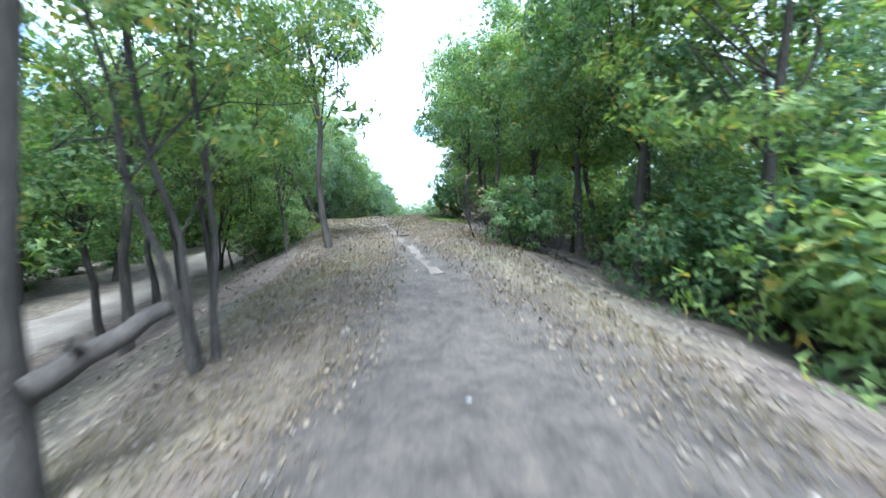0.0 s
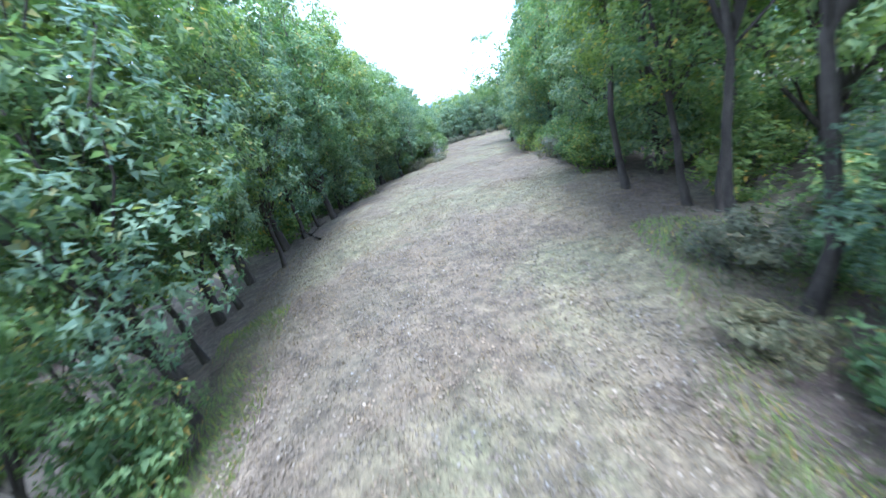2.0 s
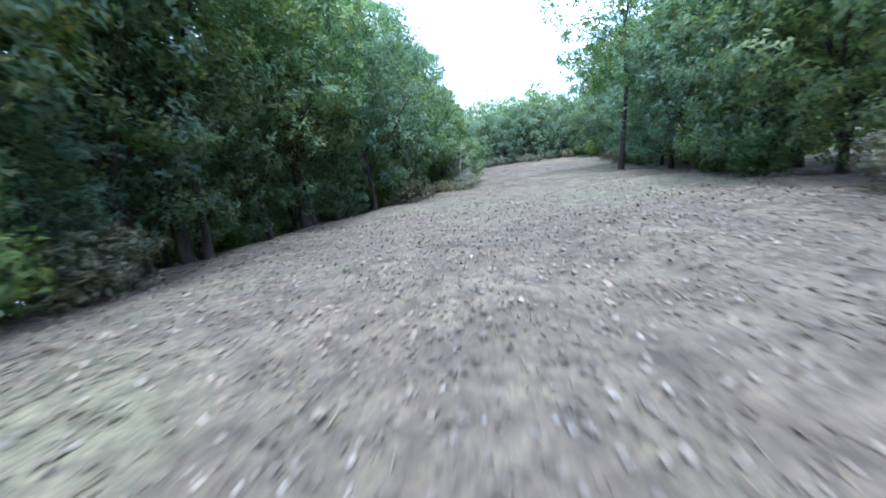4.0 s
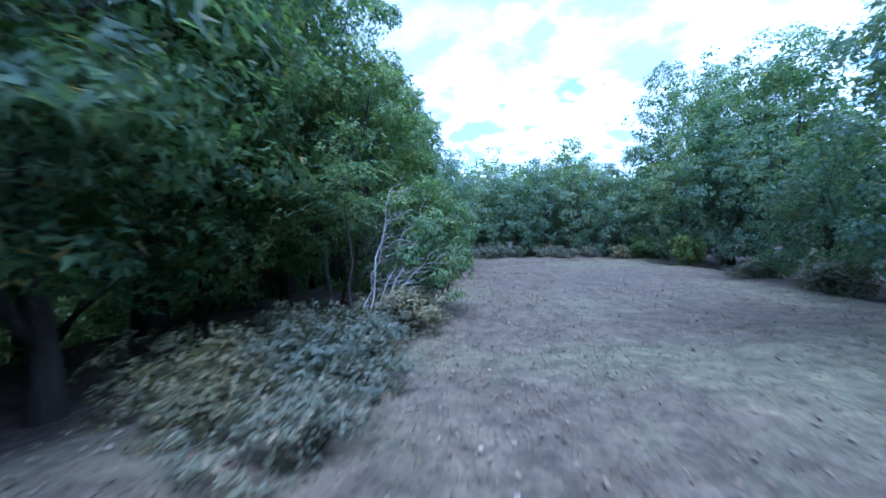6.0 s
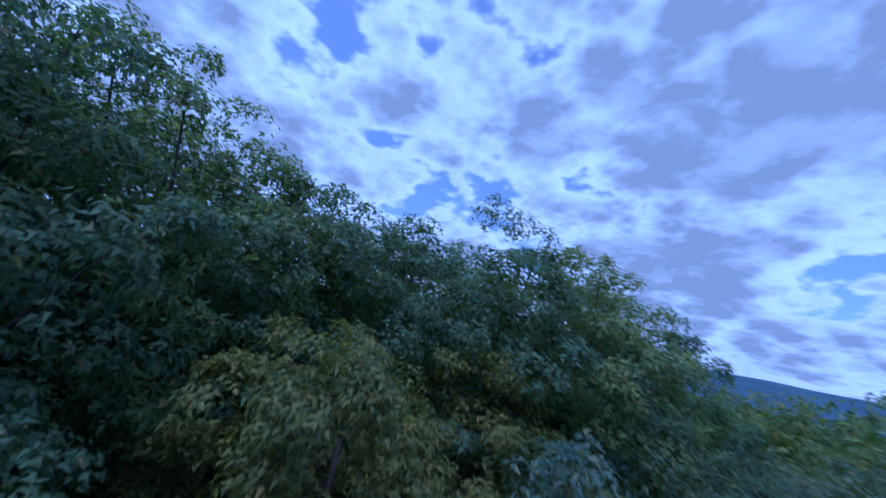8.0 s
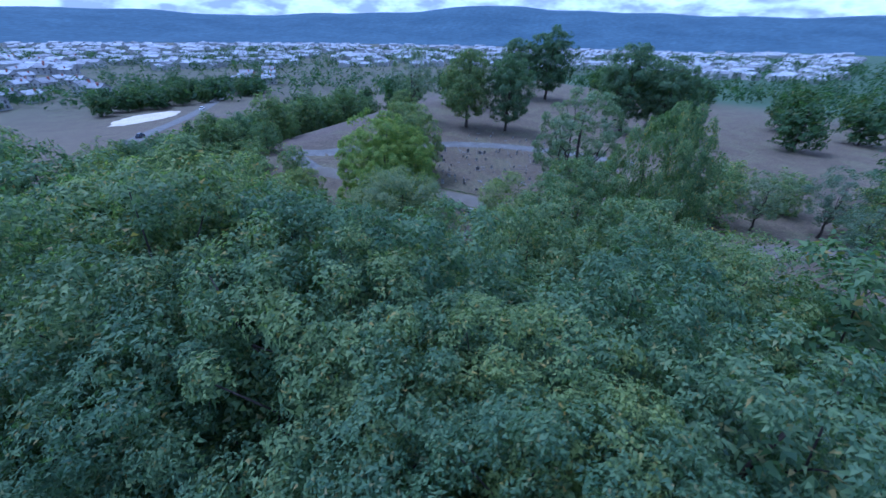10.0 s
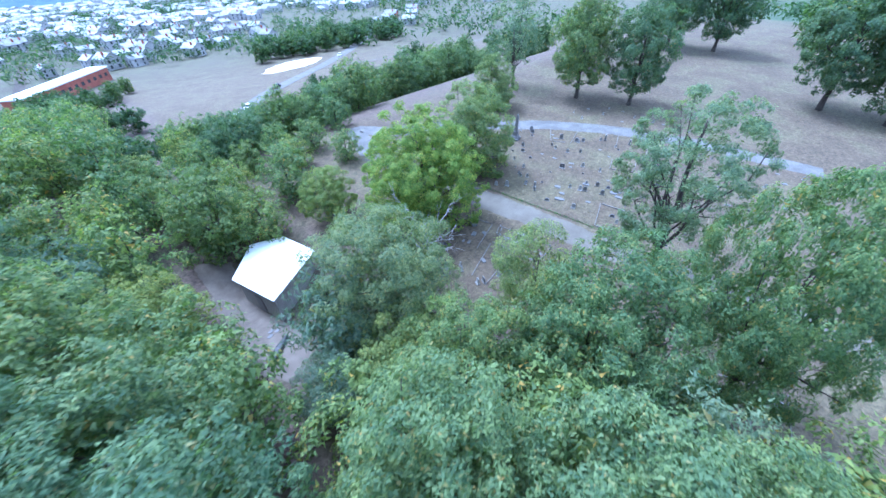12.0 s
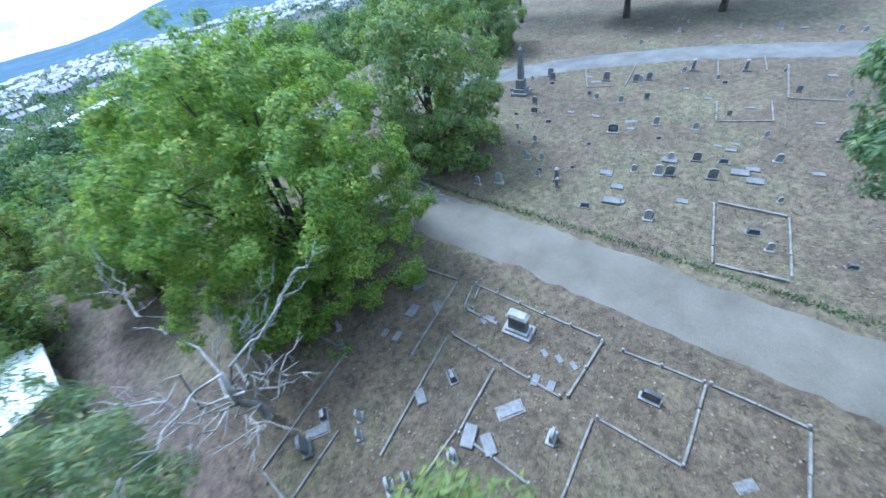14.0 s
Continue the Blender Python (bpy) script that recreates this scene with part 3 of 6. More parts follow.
kind("shrub", "shrub", "leafy green understorey shrub", "shrub", "shrubs along the trail",
     seed=51, top=2.3, r=1.3, base=0.15, clumps=40, per=22, leaf=0.12, mat=M["leaf_broad"], trunk=0.035, stems=4, lean=0.35, spread=0.38, limbs=4, lobes=6)
kind("dry_shrub", "dry_shrub", "brownish dry brush with few leaves", "shrub", "dry brush along the trail",
     seed=61, top=1.2, r=0.9, base=0.1, clumps=34, per=7, leaf=0.05, mat=M["litter"], trunk=0.022, stems=6, lean=0.3, spread=0.25, limbs=6, lobes=5, bare=5, inner=1)
kind("broad", "broadleaf_tree", "broad round-crowned green tree in full leaf", "tree", "trees of the wooded slope",
     seed=71, top=10.5, r=5.4, base=1.4, clumps=300, per=80, leaf=0.15, mat=M["leaf_broad"], trunk=0.24, spread=0.62, limbs=14, lobes=11, inner=24)
kind("locust", "locust_tree", "feathery blue-green locust tree with a domed crown", "tree", "trees of the wooded slope",
     seed=81, top=11.0, r=5.9, base=1.8, clumps=340, per=84, leaf=0.17, mat=M["leaf_fine"], trunk=0.22, spread=0.66, limbs=15, lobes=11, narrow=0.24, droop=0.6, fan=0.6, inner=24)
kind("yellow", "broadleaf_tree", "yellow-green round-crowned tree in full leaf", "tree", "trees of the wooded slope",
     seed=91, top=9.8, r=4.9, base=0.9, clumps=240, per=56, leaf=0.17, mat=M["leaf_yellow"], trunk=0.22, spread=0.64, limbs=13, lobes=11, inner=24)
kind("canopy", "broadleaf_tree", "green tree in the closed canopy of the slope", "tree", "trees of the wooded slope",
     seed=161, top=10.5, r=4.7, base=-2.0, clumps=150, per=14, leaf=0.31, mat=M["leaf_broad"], trunk=0.2, spread=0.72, limbs=6, lobes=10, inner=6)
kind("canopy_yellow", "broadleaf_tree", "yellow-green tree in the closed canopy of the slope", "tree", "trees of the wooded slope",
     seed=171, top=9.8, r=4.4, base=-2.0, clumps=150, per=16, leaf=0.29, mat=M["leaf_yellow"], trunk=0.2, spread=0.7, limbs=6, lobes=9)
kind("canopy_locust", "locust_tree", "blue-green feathery tree in the closed canopy", "tree", "trees of the wooded slope",
     seed=181, top=11.0, r=5.0, base=-2.0, clumps=150, per=18, leaf=0.31, mat=M["leaf_fine"], trunk=0.2, spread=0.85, limbs=6, lobes=10, narrow=0.26, droop=0.6, fan=0.6)
kind("near_canopy", "broadleaf_tree", "dense mid-green tree of the upper slope", "tree", "trees of the wooded slope",
     seed=221, top=14.6, r=4.6, base=3.0, clumps=320, per=66, leaf=0.13, mat=M["leaf_mid"], trunk=0.24, spread=0.56, limbs=8, lobes=12, inner=14)
kind("mid_canopy", "broadleaf_tree", "dense green tree in the canopy of the slope", "tree", "trees of the wooded slope",
     seed=281, top=14.6, r=4.6, base=2.0, clumps=270, per=40, leaf=0.18, mat=M["leaf_mid"], trunk=0.24, spread=0.6, limbs=7, lobes=12, inner=14)
kind("near_edge", "edge_tree", "leafy green tree at the meadow's corner", "tree", "trees along the meadow",
     seed=231, top=9.5, r=2.9, base=0.1, clumps=190, per=70, leaf=0.11, mat=M["leaf_mid"], trunk=0.13, lean=0.4, spread=0.52, limbs=10, lobes=9)
kind("bush", "bush", "dense green undergrowth bush in the woods", "bush", "undergrowth in the woods",
     seed=241, top=2.8, r=1.9, base=0.05, clumps=44, per=18, leaf=0.14, mat=M["leaf_broad"], trunk=0.03, stems=3, lean=0.4, spread=0.55, limbs=3, lobes=7)
kind("lane_tree", "lane_tree", "yellow-green tree with a bare dark trunk beside the lane", "tree", "",
     seed=191, top=19.0, r=5.2, base=5.0, clumps=260, per=64, leaf=0.16, mat=M["leaf_pale"], trunk=0.4, spread=0.6, limbs=16, lobes=11, fan=0.6, bare=1, inner=3)
kind("corner_shrub", "shrub", "leafy green shrub with drooping narrow leaves", "shrub", "shrubs at the meadow's corner",
     seed=201, top=3.5, r=1.15, base=0.2, clumps=90, per=26, leaf=0.1, mat=M["leaf_mid"], trunk=0.03, stems=4, lean=0.4, spread=0.32, limbs=6, lobes=7, narrow=0.4, droop=1.3, fan=0.5, inner=5)
kind("bank_shrub", "shrub", "grey-green low bramble shrub with dry leaves", "shrub", "brambles at the meadow's edge",
     seed=211, top=1.15, r=1.1, base=0.05, clumps=48, per=20, leaf=0.09, mat=M["leaf_bramble"], trunk=0.02, stems=5, lean=0.4, spread=0.3, limbs=5, lobes=7, bare=1, inner=3)
kind("twiggy", "twiggy_shrub", "tangle of thin pale bare stems with few leaves", "shrub", "brambles at the meadow's edge",
     seed=291, top=2.9, r=1.5, base=0.6, clumps=40, per=5, leaf=0.1, mat=M["leaf_bramble"], trunk=0.024, stems=6, lean=0.5, spread=0.3, limbs=8, lobes=6, bark="bark_pale", bare=3, inner=1)
kind("rust", "broadleaf_tree", "tree with olive leaves beginning to turn", "tree", "trees of the wooded slope",
     seed=101, top=12.0, r=2.7, base=4.5, clumps=150, per=70, leaf=0.12, mat=M["leaf_rust"], trunk=0.18, spread=0.5, limbs=12, lobes=7, inner=5)
kind("thin", "open_tree", "thinly leaved tree with open branches", "tree", "trees among the graves",
     seed=111, top=11.0, r=4.2, base=2.6, clumps=100, per=44, leaf=0.17, mat=M["leaf_fine"], trunk=0.2, spread=0.7, limbs=16, lobes=9, bare=1, inner=2)
kind("bare", "bare_tree", "leafless grey tree among the woods", "tree", "bare trees",
     seed=121, top=6.5, r=3.2, base=1.2, clumps=60, per=0, leaf=0.1, mat=M["leaf_fine"], trunk=0.19, limbs=20, lobes=7, bark="bark_pale", bare=3)
kind("lane_maple", "broadleaf_tree", "dense round-crowned tree, yellow-green above, foliage down to the grass", "tree", "trees among the graves",
     seed=251, top=12.6, r=6.4, base=-3.6, clumps=760, per=84, leaf=0.145, mat=M["leaf_maple"], trunk=0.3, spread=0.58, limbs=14, lobes=18, inner=24)
kind("lane_oak", "broadleaf_tree", "green broad-crowned tree leaning over the lane", "tree", "trees among the graves",
     seed=271, top=10.6, r=4.7, base=-3.0, clumps=320, per=56, leaf=0.17, mat=M["leaf_mid"], trunk=0.26, spread=0.62, limbs=12, lobes=12, inner=24)
kind("feather", "open_tree", "yellow-green tree with light feathery drooping foliage", "tree", "trees among the graves",
     seed=261, top=11.2, r=3.1, base=3.2, clumps=150, per=70, leaf=0.17, mat=M["leaf_yellow"], trunk=0.16, spread=0.75, limbs=12, lobes=8, narrow=0.26, droop=0.9, fan=0.6, inner=3)
kind("far", "distant_tree", "distant dark-green round tree in full leaf", "tree", "distant trees",
     seed=131, top=11.0, r=5.0, base=0.6, clumps=52, per=7, leaf=0.85, mat=M["leaf_far"], trunk=0.25, spread=1.15, limbs=1, lobes=8, inner=2)
kind("overhang", "edge_tree", "leafy tree with boughs spreading low over bare leaf litter", "tree", "trees along the meadow",
     seed=301, top=10.0, r=3.2, base=1.5, clumps=120, per=24, leaf=0.17, mat=M["leaf_fine"], trunk=0.12, lean=0.5, spread=0.6, limbs=12, lobes=8, narrow=0.36, droop=0.2, inner=4)
kind("dark_oak", "broadleaf_tree", "dark green broad-crowned tree with a clear trunk", "tree", "trees among the graves",
     seed=311, top=12.5, r=5.0, base=2.0, clumps=240, per=34, leaf=0.26, mat=M["leaf_dark"], trunk=0.3, spread=0.75, limbs=10, lobes=11)
kind("tall_open", "edge_tree", "tall green tree with a bare lower trunk at the meadow's edge", "tree", "trees along the meadow",
     seed=321, top=13.8, r=3.7, base=2.2, clumps=200, per=34, leaf=0.18, mat=M["leaf_mid"], trunk=0.17, lean=0.5, spread=0.68, limbs=12, lobes=9)
kind("belt", "broadleaf_tree", "dark green round tree in the belt along the road", "tree", "trees along the road",
     seed=331, top=10.0, r=4.8, base=-1.0, clumps=120, per=15, leaf=0.38, mat=M["leaf_dark"], trunk=0.2, spread=0.8, limbs=4, lobes=10, inner=5)

CLEAR = []  # where a plant already stands: x, y, radius


def free(x, y, r):
    return all((x - a) ** 2 + (y - b) ** 2 > (r + c) ** 2 for a, b, c in CLEAR)


def scatter(rng, n, xlo, xhi, ylo, yhi, gap, ok, kinds, lo=0.8, hi=1.2, tries=14):
    """Strews plants over a stretch of ground, at least gap apart, where ok(x, y) holds."""
    made = 0
    for _ in range(n * tries):
        if made >= n:
            break
        x, y = rng.uniform(xlo, xhi), rng.uniform(ylo, yhi)
        if not ok(x, y) or not free(x, y, gap):
            continue
        CLEAR.append((x, y, gap))
        kind_name = kinds[int(rng.integers(0, len(kinds)))]
        if kind_name == "shrub" and -12 < x < -8 and 70 < y < 81:  # brambles grow here
            kind_name = "bank_shrub"
        plant(kind_name, x, y, rng.uniform(lo, hi), rng.uniform(0, 6.28), int(rng.integers(0, 2)), 0.05, rng.uniform(0.9, 1.12))
        made += 1


def put(name, x, y, size=1.0, gap=1.0, variant=0, tall=1.0, turn=None, label=""):
    CLEAR.append((x, y, gap))
    return plant(name, x, y, size, turn, variant, 0.05, tall, label)


# single trees that stand out along the trail
for spec in (
    ("twin", -2.9, 4.6, 0.95, 0), ("slim_high", -3.5, 11.6, 1.0, 0), ("slim", -10.9, 15.4, 1.0, 0), ("slim", -10.6, 13.6, 1.05, 1), ("slim", -5.4, 13.0, 0.5, 1), ("slim", -11.3, 21.8, 1.05, 0),
    ("slim", 5.2, 15.0, 1.1, 1), ("slim", 5.8, 13.9, 1.0, 0), ("slim", 4.3, 11.7, 1.0, 2), ("slim_high", -2.75, 2.2, 1.5, 1), ("twin", -13.4, 28.6, 1.1, 1), ("twin", -15.6, 30.2, 1.1, 0),
    ("slim_high", 1.5, 27.6, 1.2, 0), ("slim_high", 2.2, 30.4, 1.1, 1), ("slim_high", 1.9, 36.0, 1.25, 0), ("slim", 2.6, 33.2, 1.1, 1), ("slim", 2.9, 32.2, 1.0, 0), ("slim", 4.2, 51.0, 1.2, 1), ("slim", 3.9, 49.4, 1.15, 2), ("slim", -14.4, 58.0, 1.0, 1), ("slim", -15.0, 48.6, 1.0, 2),
):
    put(spec[0], spec[1], spec[2], spec[3], 0.8, spec[4])
for spec in (("dry_shrub", 1.5, 12.9, 1.7), ("dry_shrub", 2.3, 14.2, 1.4), ("dry_shrub", 2.4, 11.6, 1.2), ("shrub", 1.9, 25.6, 0.9), ("edge", 2.9, 26.2, 0.62), ("shrub", 3.2, 18.6, 1.0), ("shrub", 2.6, 20.4, 1.0)):
    put(spec[0], spec[1], spec[2], spec[3], 0.4, int(spec[2]) % 2)


def beyond_left(x, y):
    return x < trail_x(y) - left_width(y) - 0.6


def beyond_right(x, y):
    return x > trail_x(y) + right_width(y) + 0.6


def off_track(x, y):
    return abs(x - np.interp(y, [0, 16, 24, 33, 44], [-12.2, -12.8, -14.5, -17, -21])) > 2.0


rng = np.random.default_rng(5)
# edges of the trail and of the meadow
scatter(rng, 12, -16, -3, 2, 30, 0.9, lambda x, y: beyond_left(x, y) and x < trail_x(y) - left_width(y) - 3.2 and x > trail_x(y) - left_width(y) - 8 and off_track(x, y), ["slim", "twin", "slim"], 0.85, 1.1)
scatter(rng, 12, 1, 9, 5.5, 26, 0.9, lambda x, y: beyond_right(x, y) and 1.6 < x - trail_x(y) - right_width(y) < 6, ["slim"], 0.9, 1.15)
scatter(rng, 12, 0.3, 6, 10, 25, 0.45, lambda x, y: beyond_right(x, y) and 0.9 < x - trail_x(y) - right_width(y) < 3.4, ["shrub", "shrub", "dry_shrub"], 0.6, 1.05)
scatter(rng, 5, -11, -3.5, 14, 30, 0.6, lambda x, y: beyond_left(x, y) and x > trail_x(y) - left_width(y) - 2.4, ["shrub", "dry_shrub"], 0.6, 1.0)
scatter(rng, 22, -19, -9, 26, 74, 1.15, lambda x, y: beyond_left(x, y) and -2.6 < x - trail_x(y) + left_width(y) < -1.2, ["overhang", "overhang", "slim"], 0.85, 1.1)
scatter(rng, 9, -21, -9, 52, 76, 1.5, lambda x, y: beyond_left(x, y) and -5.4 < x - trail_x(y) + left_width(y) < -2.8, ["tall"], 1.05, 1.28)
scatter(rng, 20, 0, 10, 29, 104, 1.3, lambda x, y: beyond_right(x, y) and 1.2 < x - trail_x(y) - right_width(y) < 2.8, ["edge"], 0.85, 1.1)
scatter(rng, 26, 0, 14, 30, 108, 1.6, lambda x, y: beyond_right(x, y) and 3.2 < x - trail_x(y) - right_width(y) < 6, ["tall"], 1.05, 1.35)
for y in np.arange(50, 68, 2.3):
    put("edge", float(trail_x(y) - left_width(y)) - 1.5 - 0.5 * (y % 2), y, 0.5 + 0.1 * (y % 3), 0.5, int(y) % 2)
scatter(rng, 30, -18, -8, 26, 72, 0.4, lambda x, y: y > 52 and -2.6 < x - trail_x(y) + left_width(y) < -0.3, ["shrub", "dry_shrub", "bank_shrub"], 0.6, 1.2)
scatter(rng, 40, 0, 10, 24, 100, 0.4, lambda x, y: 0.3 < x - trail_x(y) - right_width(y) < 2.6, ["shrub", "bank_shrub", "shrub"], 0.6, 1.2)
scatter(rng, 30, -16, 8, 26, 104, 0.5, lambda x, y: (y > 52 and -1.6 < x - trail_x(y) + left_width(y) < -0.2) or (0.2 < x - trail_x(y) - right_width(y) < 1.4), ["shrub"], 0.5, 1.1)
for spec in (
    ("near_canopy", -16.6, 84.4, 0.98, 1), ("near_canopy", -13.6, 82.4, 0.9, 0), ("near_canopy", -18.6, 87.3, 1.06, 0), ("near_canopy", -18.6, 90.6, 0.96, 1), ("near_canopy", -16.8, 96.0, 0.98, 0), ("near_canopy", -15.2, 98.4, 0.94, 1),
    ("near_canopy", -14.2, 101.4, 0.86, 0), ("near_canopy", -17.0, 80.4, 1.14, 0), ("near_canopy", -20.6, 93.4, 1.0, 1), ("near_canopy", -21.4, 84.2, 1.12, 1), ("mid_canopy", -20.6, 78.6, 1.18, 0), ("mid_canopy", -23.0, 75.2, 0.98, 1, 1.1),
    ("mid_canopy", -24.6, 95.2, 1.05, 0, 1.08), ("mid_canopy", -24.4, 88.0, 1.14, 1), ("mid_canopy", -23.4, 81.4, 1.05, 0), ("mid_canopy", -28.8, 91.4, 0.94, 0, 1.0), ("mid_canopy", -33.8, 90.2, 0.98, 1, 1.14), ("mid_canopy", -31.0, 97.4, 1.05, 1, 1.12),
    ("mid_canopy", -22.4, 99.8, 1.0, 1, 1.08), ("mid_canopy", -37.6, 96.4, 1.02, 0, 1.14), ("mid_canopy", -36.4, 102.0, 1.0, 1, 1.1), ("mid_canopy", -41.6, 101.0, 0.9, 0, 1.1), ("mid_canopy", -19.0, 104.0, 1.0, 1), ("rust", -13.2, 90.4, 0.84, 0), ("rust", -14.0, 94.2, 0.84, 1),
    ("near_edge", -12.0, 85.8, 1.0, 0), ("near_edge", -11.0, 81.2, 0.95, 1), ("edge", -10.8, 94.0, 0.95, 0), ("edge", -11.6, 97.4, 0.9, 1), ("edge", -12.4, 102.6, 0.9, 0), ("tall", -13.4, 98.4, 0.8, 1), ("tall", -14.0, 79.4, 0.92, 1),
):
    put(spec[0], spec[1], spec[2], spec[3], 0.9, spec[4], *spec[5:])
for i, (x, y) in enumerate(((-8.3, 74.2), (-9.4, 74.8), (-8.7, 75.8), (-9.8, 76.4), (-9.0, 77.4), (-8.6, 78.9), (-9.6, 79.4), (-9.0, 80.6), (-10.6, 75.4))):
    put("bank_shrub", x, y, 0.72 + 0.12 * (i % 3), 0.4, i % 2, 0.8)
put("corner_shrub", -8.3, 80.2, 1.0, 0.3, 0, 1.0, 0.6)
put("twiggy", -9.7, 81.0, 1.1, 0.3, 1)
scatter(rng, 18, -16, 8, 104, 110, 1.2, lambda x, y: y > 105.5, ["edge"], 0.85, 1.0)
scatter(rng, 16, -13, 7, 103, 107, 0.6, lambda x, y: y > 104, ["bank_shrub"], 0.7, 1.2)
# low growth under the trees beside the trail and at the meadow's corner
scatter(rng, 14, 3.6, 11, 9, 20, 0.7, lambda x, y: 2.6 < x - trail_x(y) - right_width(y) < 6.5, ["bush", "shrub", "bush"], 0.7, 1.2)
scatter(rng, 5, 6, 12, 12, 22, 0.8, lambda x, y: 4.2 < x - trail_x(y) - right_width(y) < 7, ["edge"], 0.7, 0.95)
scatter(rng, 5, -10, -5, 14, 24, 0.6, lambda x, y: -6.5 < x - trail_x(y) + left_width(y) < -1.6, ["bush", "shrub"], 0.6, 1.1)
for x, y, k in ((12.6, 6.4, 1.0), (13.4, 12.6, 1.0), (11.4, 17.2, 0.95), (15.6, 14.0, 1.0), (16.4, 5.6, 1.0), (14.2, 20.4, 1.05)):
    put("edge", x, y, k, 0.6, int(y) % 2)
for y, k in ((30.0, 1.1), (33.5, 1.1), (37.2, 1.15), (41.6, 1.2), (47.0, 1.15), (52.4, 1.2), (58.0, 1.15), (63.6, 1.12)):
    put("tall_open", float(trail_x(y) - left_width(y)) - (3.2 if y < 45 else 1.7), y, k, 0.6, int(y) % 2)
for x, y, k in ((5.6, 4.2, 1.1), (6.6, 6.0, 1.3), (7.6, 4.6, 1.2), (5.2, 7.4, 0.9), (8.2, 7.6, 1.3), (7.0, 9.4, 1.1), (9.4, 6.0, 1.4), (9.0, 10.4, 1.3), (10.4, 8.6, 1.4), (6.0, 11.4, 1.0)):
    put("bush", x, y, k, 0.5, int(y) % 2)
for x, y, k in ((9.8, 8.0, 0.8), (11.2, 4.6, 0.85), (8.6, 13.0, 0.8)):
    put("edge", x, y, k, 0.6, int(y) % 2)
# woods behind them
scatter(rng, 26, -30, -8, -4, 60, 1.5, lambda x, y: x < trail_x(y) - left_width(y) - 4 and off_track(x, y) and x > -27, ["woods"], 0.85, 1.1)
scatter(rng, 30, 3, 22, 26, 112, 1.7, lambda x, y: x > trail_x(y) + right_width(y) + 3.8, ["woods"], 0.85, 1.15)
scatter(rng, 28, -20, 18, 110, 130, 1.9, lambda x, y: True, ["woods"], 0.85, 1.1)
scatter(rng, 26, -26, -5, 12, 60, 0.9, lambda x, y: (y > 52 or x < trail_x(y) - left_width(y) - 9) and x < trail_x(y) - left_width(y) - 3.4 and off_track(x, y), ["bush"], 0.7, 1.25)
scatter(rng, 34, 2, 18, 20, 104, 0.9, lambda x, y: 2.8 < x - trail_x(y) - right_width(y) < 12, ["bush"], 0.7, 1.25)
scatter(rng, 14, -14, 10, 108, 116, 0.9, lambda x, y: True, ["bush"], 0.9, 1.4)
put("slim", 1.9, 75.8, 1.55, 0.5, 2)
for x, y in ((-1.5, 112.5), (0.6, 114.0), (3.0, 113.0)):
    put("bare", x, y, 1.2, 0.3, 0, 1.2)

# trees of the slope and of the cemetery
for spec in (
    ("locust", -40.8, 75.8, 1.03, 0, 1.06), ("broad", -47.6, 91.4, 1.04, 1, 1.3), ("feather", -49.0, 83.9, 1.0, 0), ("lane_maple", -53.3, 65.2, 1.05, 0, 1.0), ("lane_oak", -65.8, 61.2, 1.15, 0, 1.0),
    ("lane_tree", -62.3, 88.4, 1.0, 0), ("lane_oak", -84.8, 48.4, 0.85, 1, 1.0), ("dark_oak", -99.6, 56.6, 1.15, 0, 1.15), ("dark_oak", -103.8, 65.2, 1.15, 1, 1.15), ("thin", -94.8, 44.5, 1.3, 1, 1.1),
    ("broad", -39.4, 86.4, 0.9, 0, 1.2),
    ("locust", -33.2, 78.6, 0.5, 1, 0.9), ("canopy_yellow", -29.6, 86.6, 0.6, 0, 0.8),
    ("canopy", -33.4, 96.2, 0.85, 0), ("yellow", -38.4, 97.4, 0.68, 1), ("locust", -43.5, 103.6, 0.8, 0), ("yellow", -38.0, 81.8, 0.8, 1), ("canopy_locust", -36.4, 74.8, 0.92, 0),
    ("broad", -54.0, 97.6, 0.85, 0, 2.15), ("yellow", -25.2, 66.6, 0.85, 1), ("canopy", -37.5, 55.0, 0.72, 1), ("canopy", -43.5, 50.0, 0.74, 0), ("broad", -45.0, 57.6, 0.62, 1),
    ("dark_oak", -128, 90, 1.5, 0, 1.1), ("dark_oak", -128, 99.5, 1.4, 1, 1.1), ("dark_oak", -156, 62, 1.6, 1, 1.1), ("dark_oak", -151, 52, 1.4, 0, 1.0),
):
    put(spec[0], spec[1], spec[2], spec[3], 2.0, spec[4], *spec[5:])


road_y = lambda x: np.interp(x, [-400, -279, -194, -116, -79, -52, -34, -30], [-350, -249, -177, -98, -63, -29, 1, 14])


def on_slope(x, y):
    cemetery = x < -46 - 0.25 * (y - 70) and 44 < y
    shed = (x + 35) ** 2 + (y - 62) ** 2 < 64 or (x + 32) ** 2 + (y - 69.5) ** 2 < 22
    bare = (-34.5 < x < -26.5 and 66 < y < 84) or (x < -40 and 61 < y < 77) or (x < -41.5 and 74 < y < 87)
    return not cemetery and not shed and not bare and x < trail_x(y) - left_width(y) - 4.5


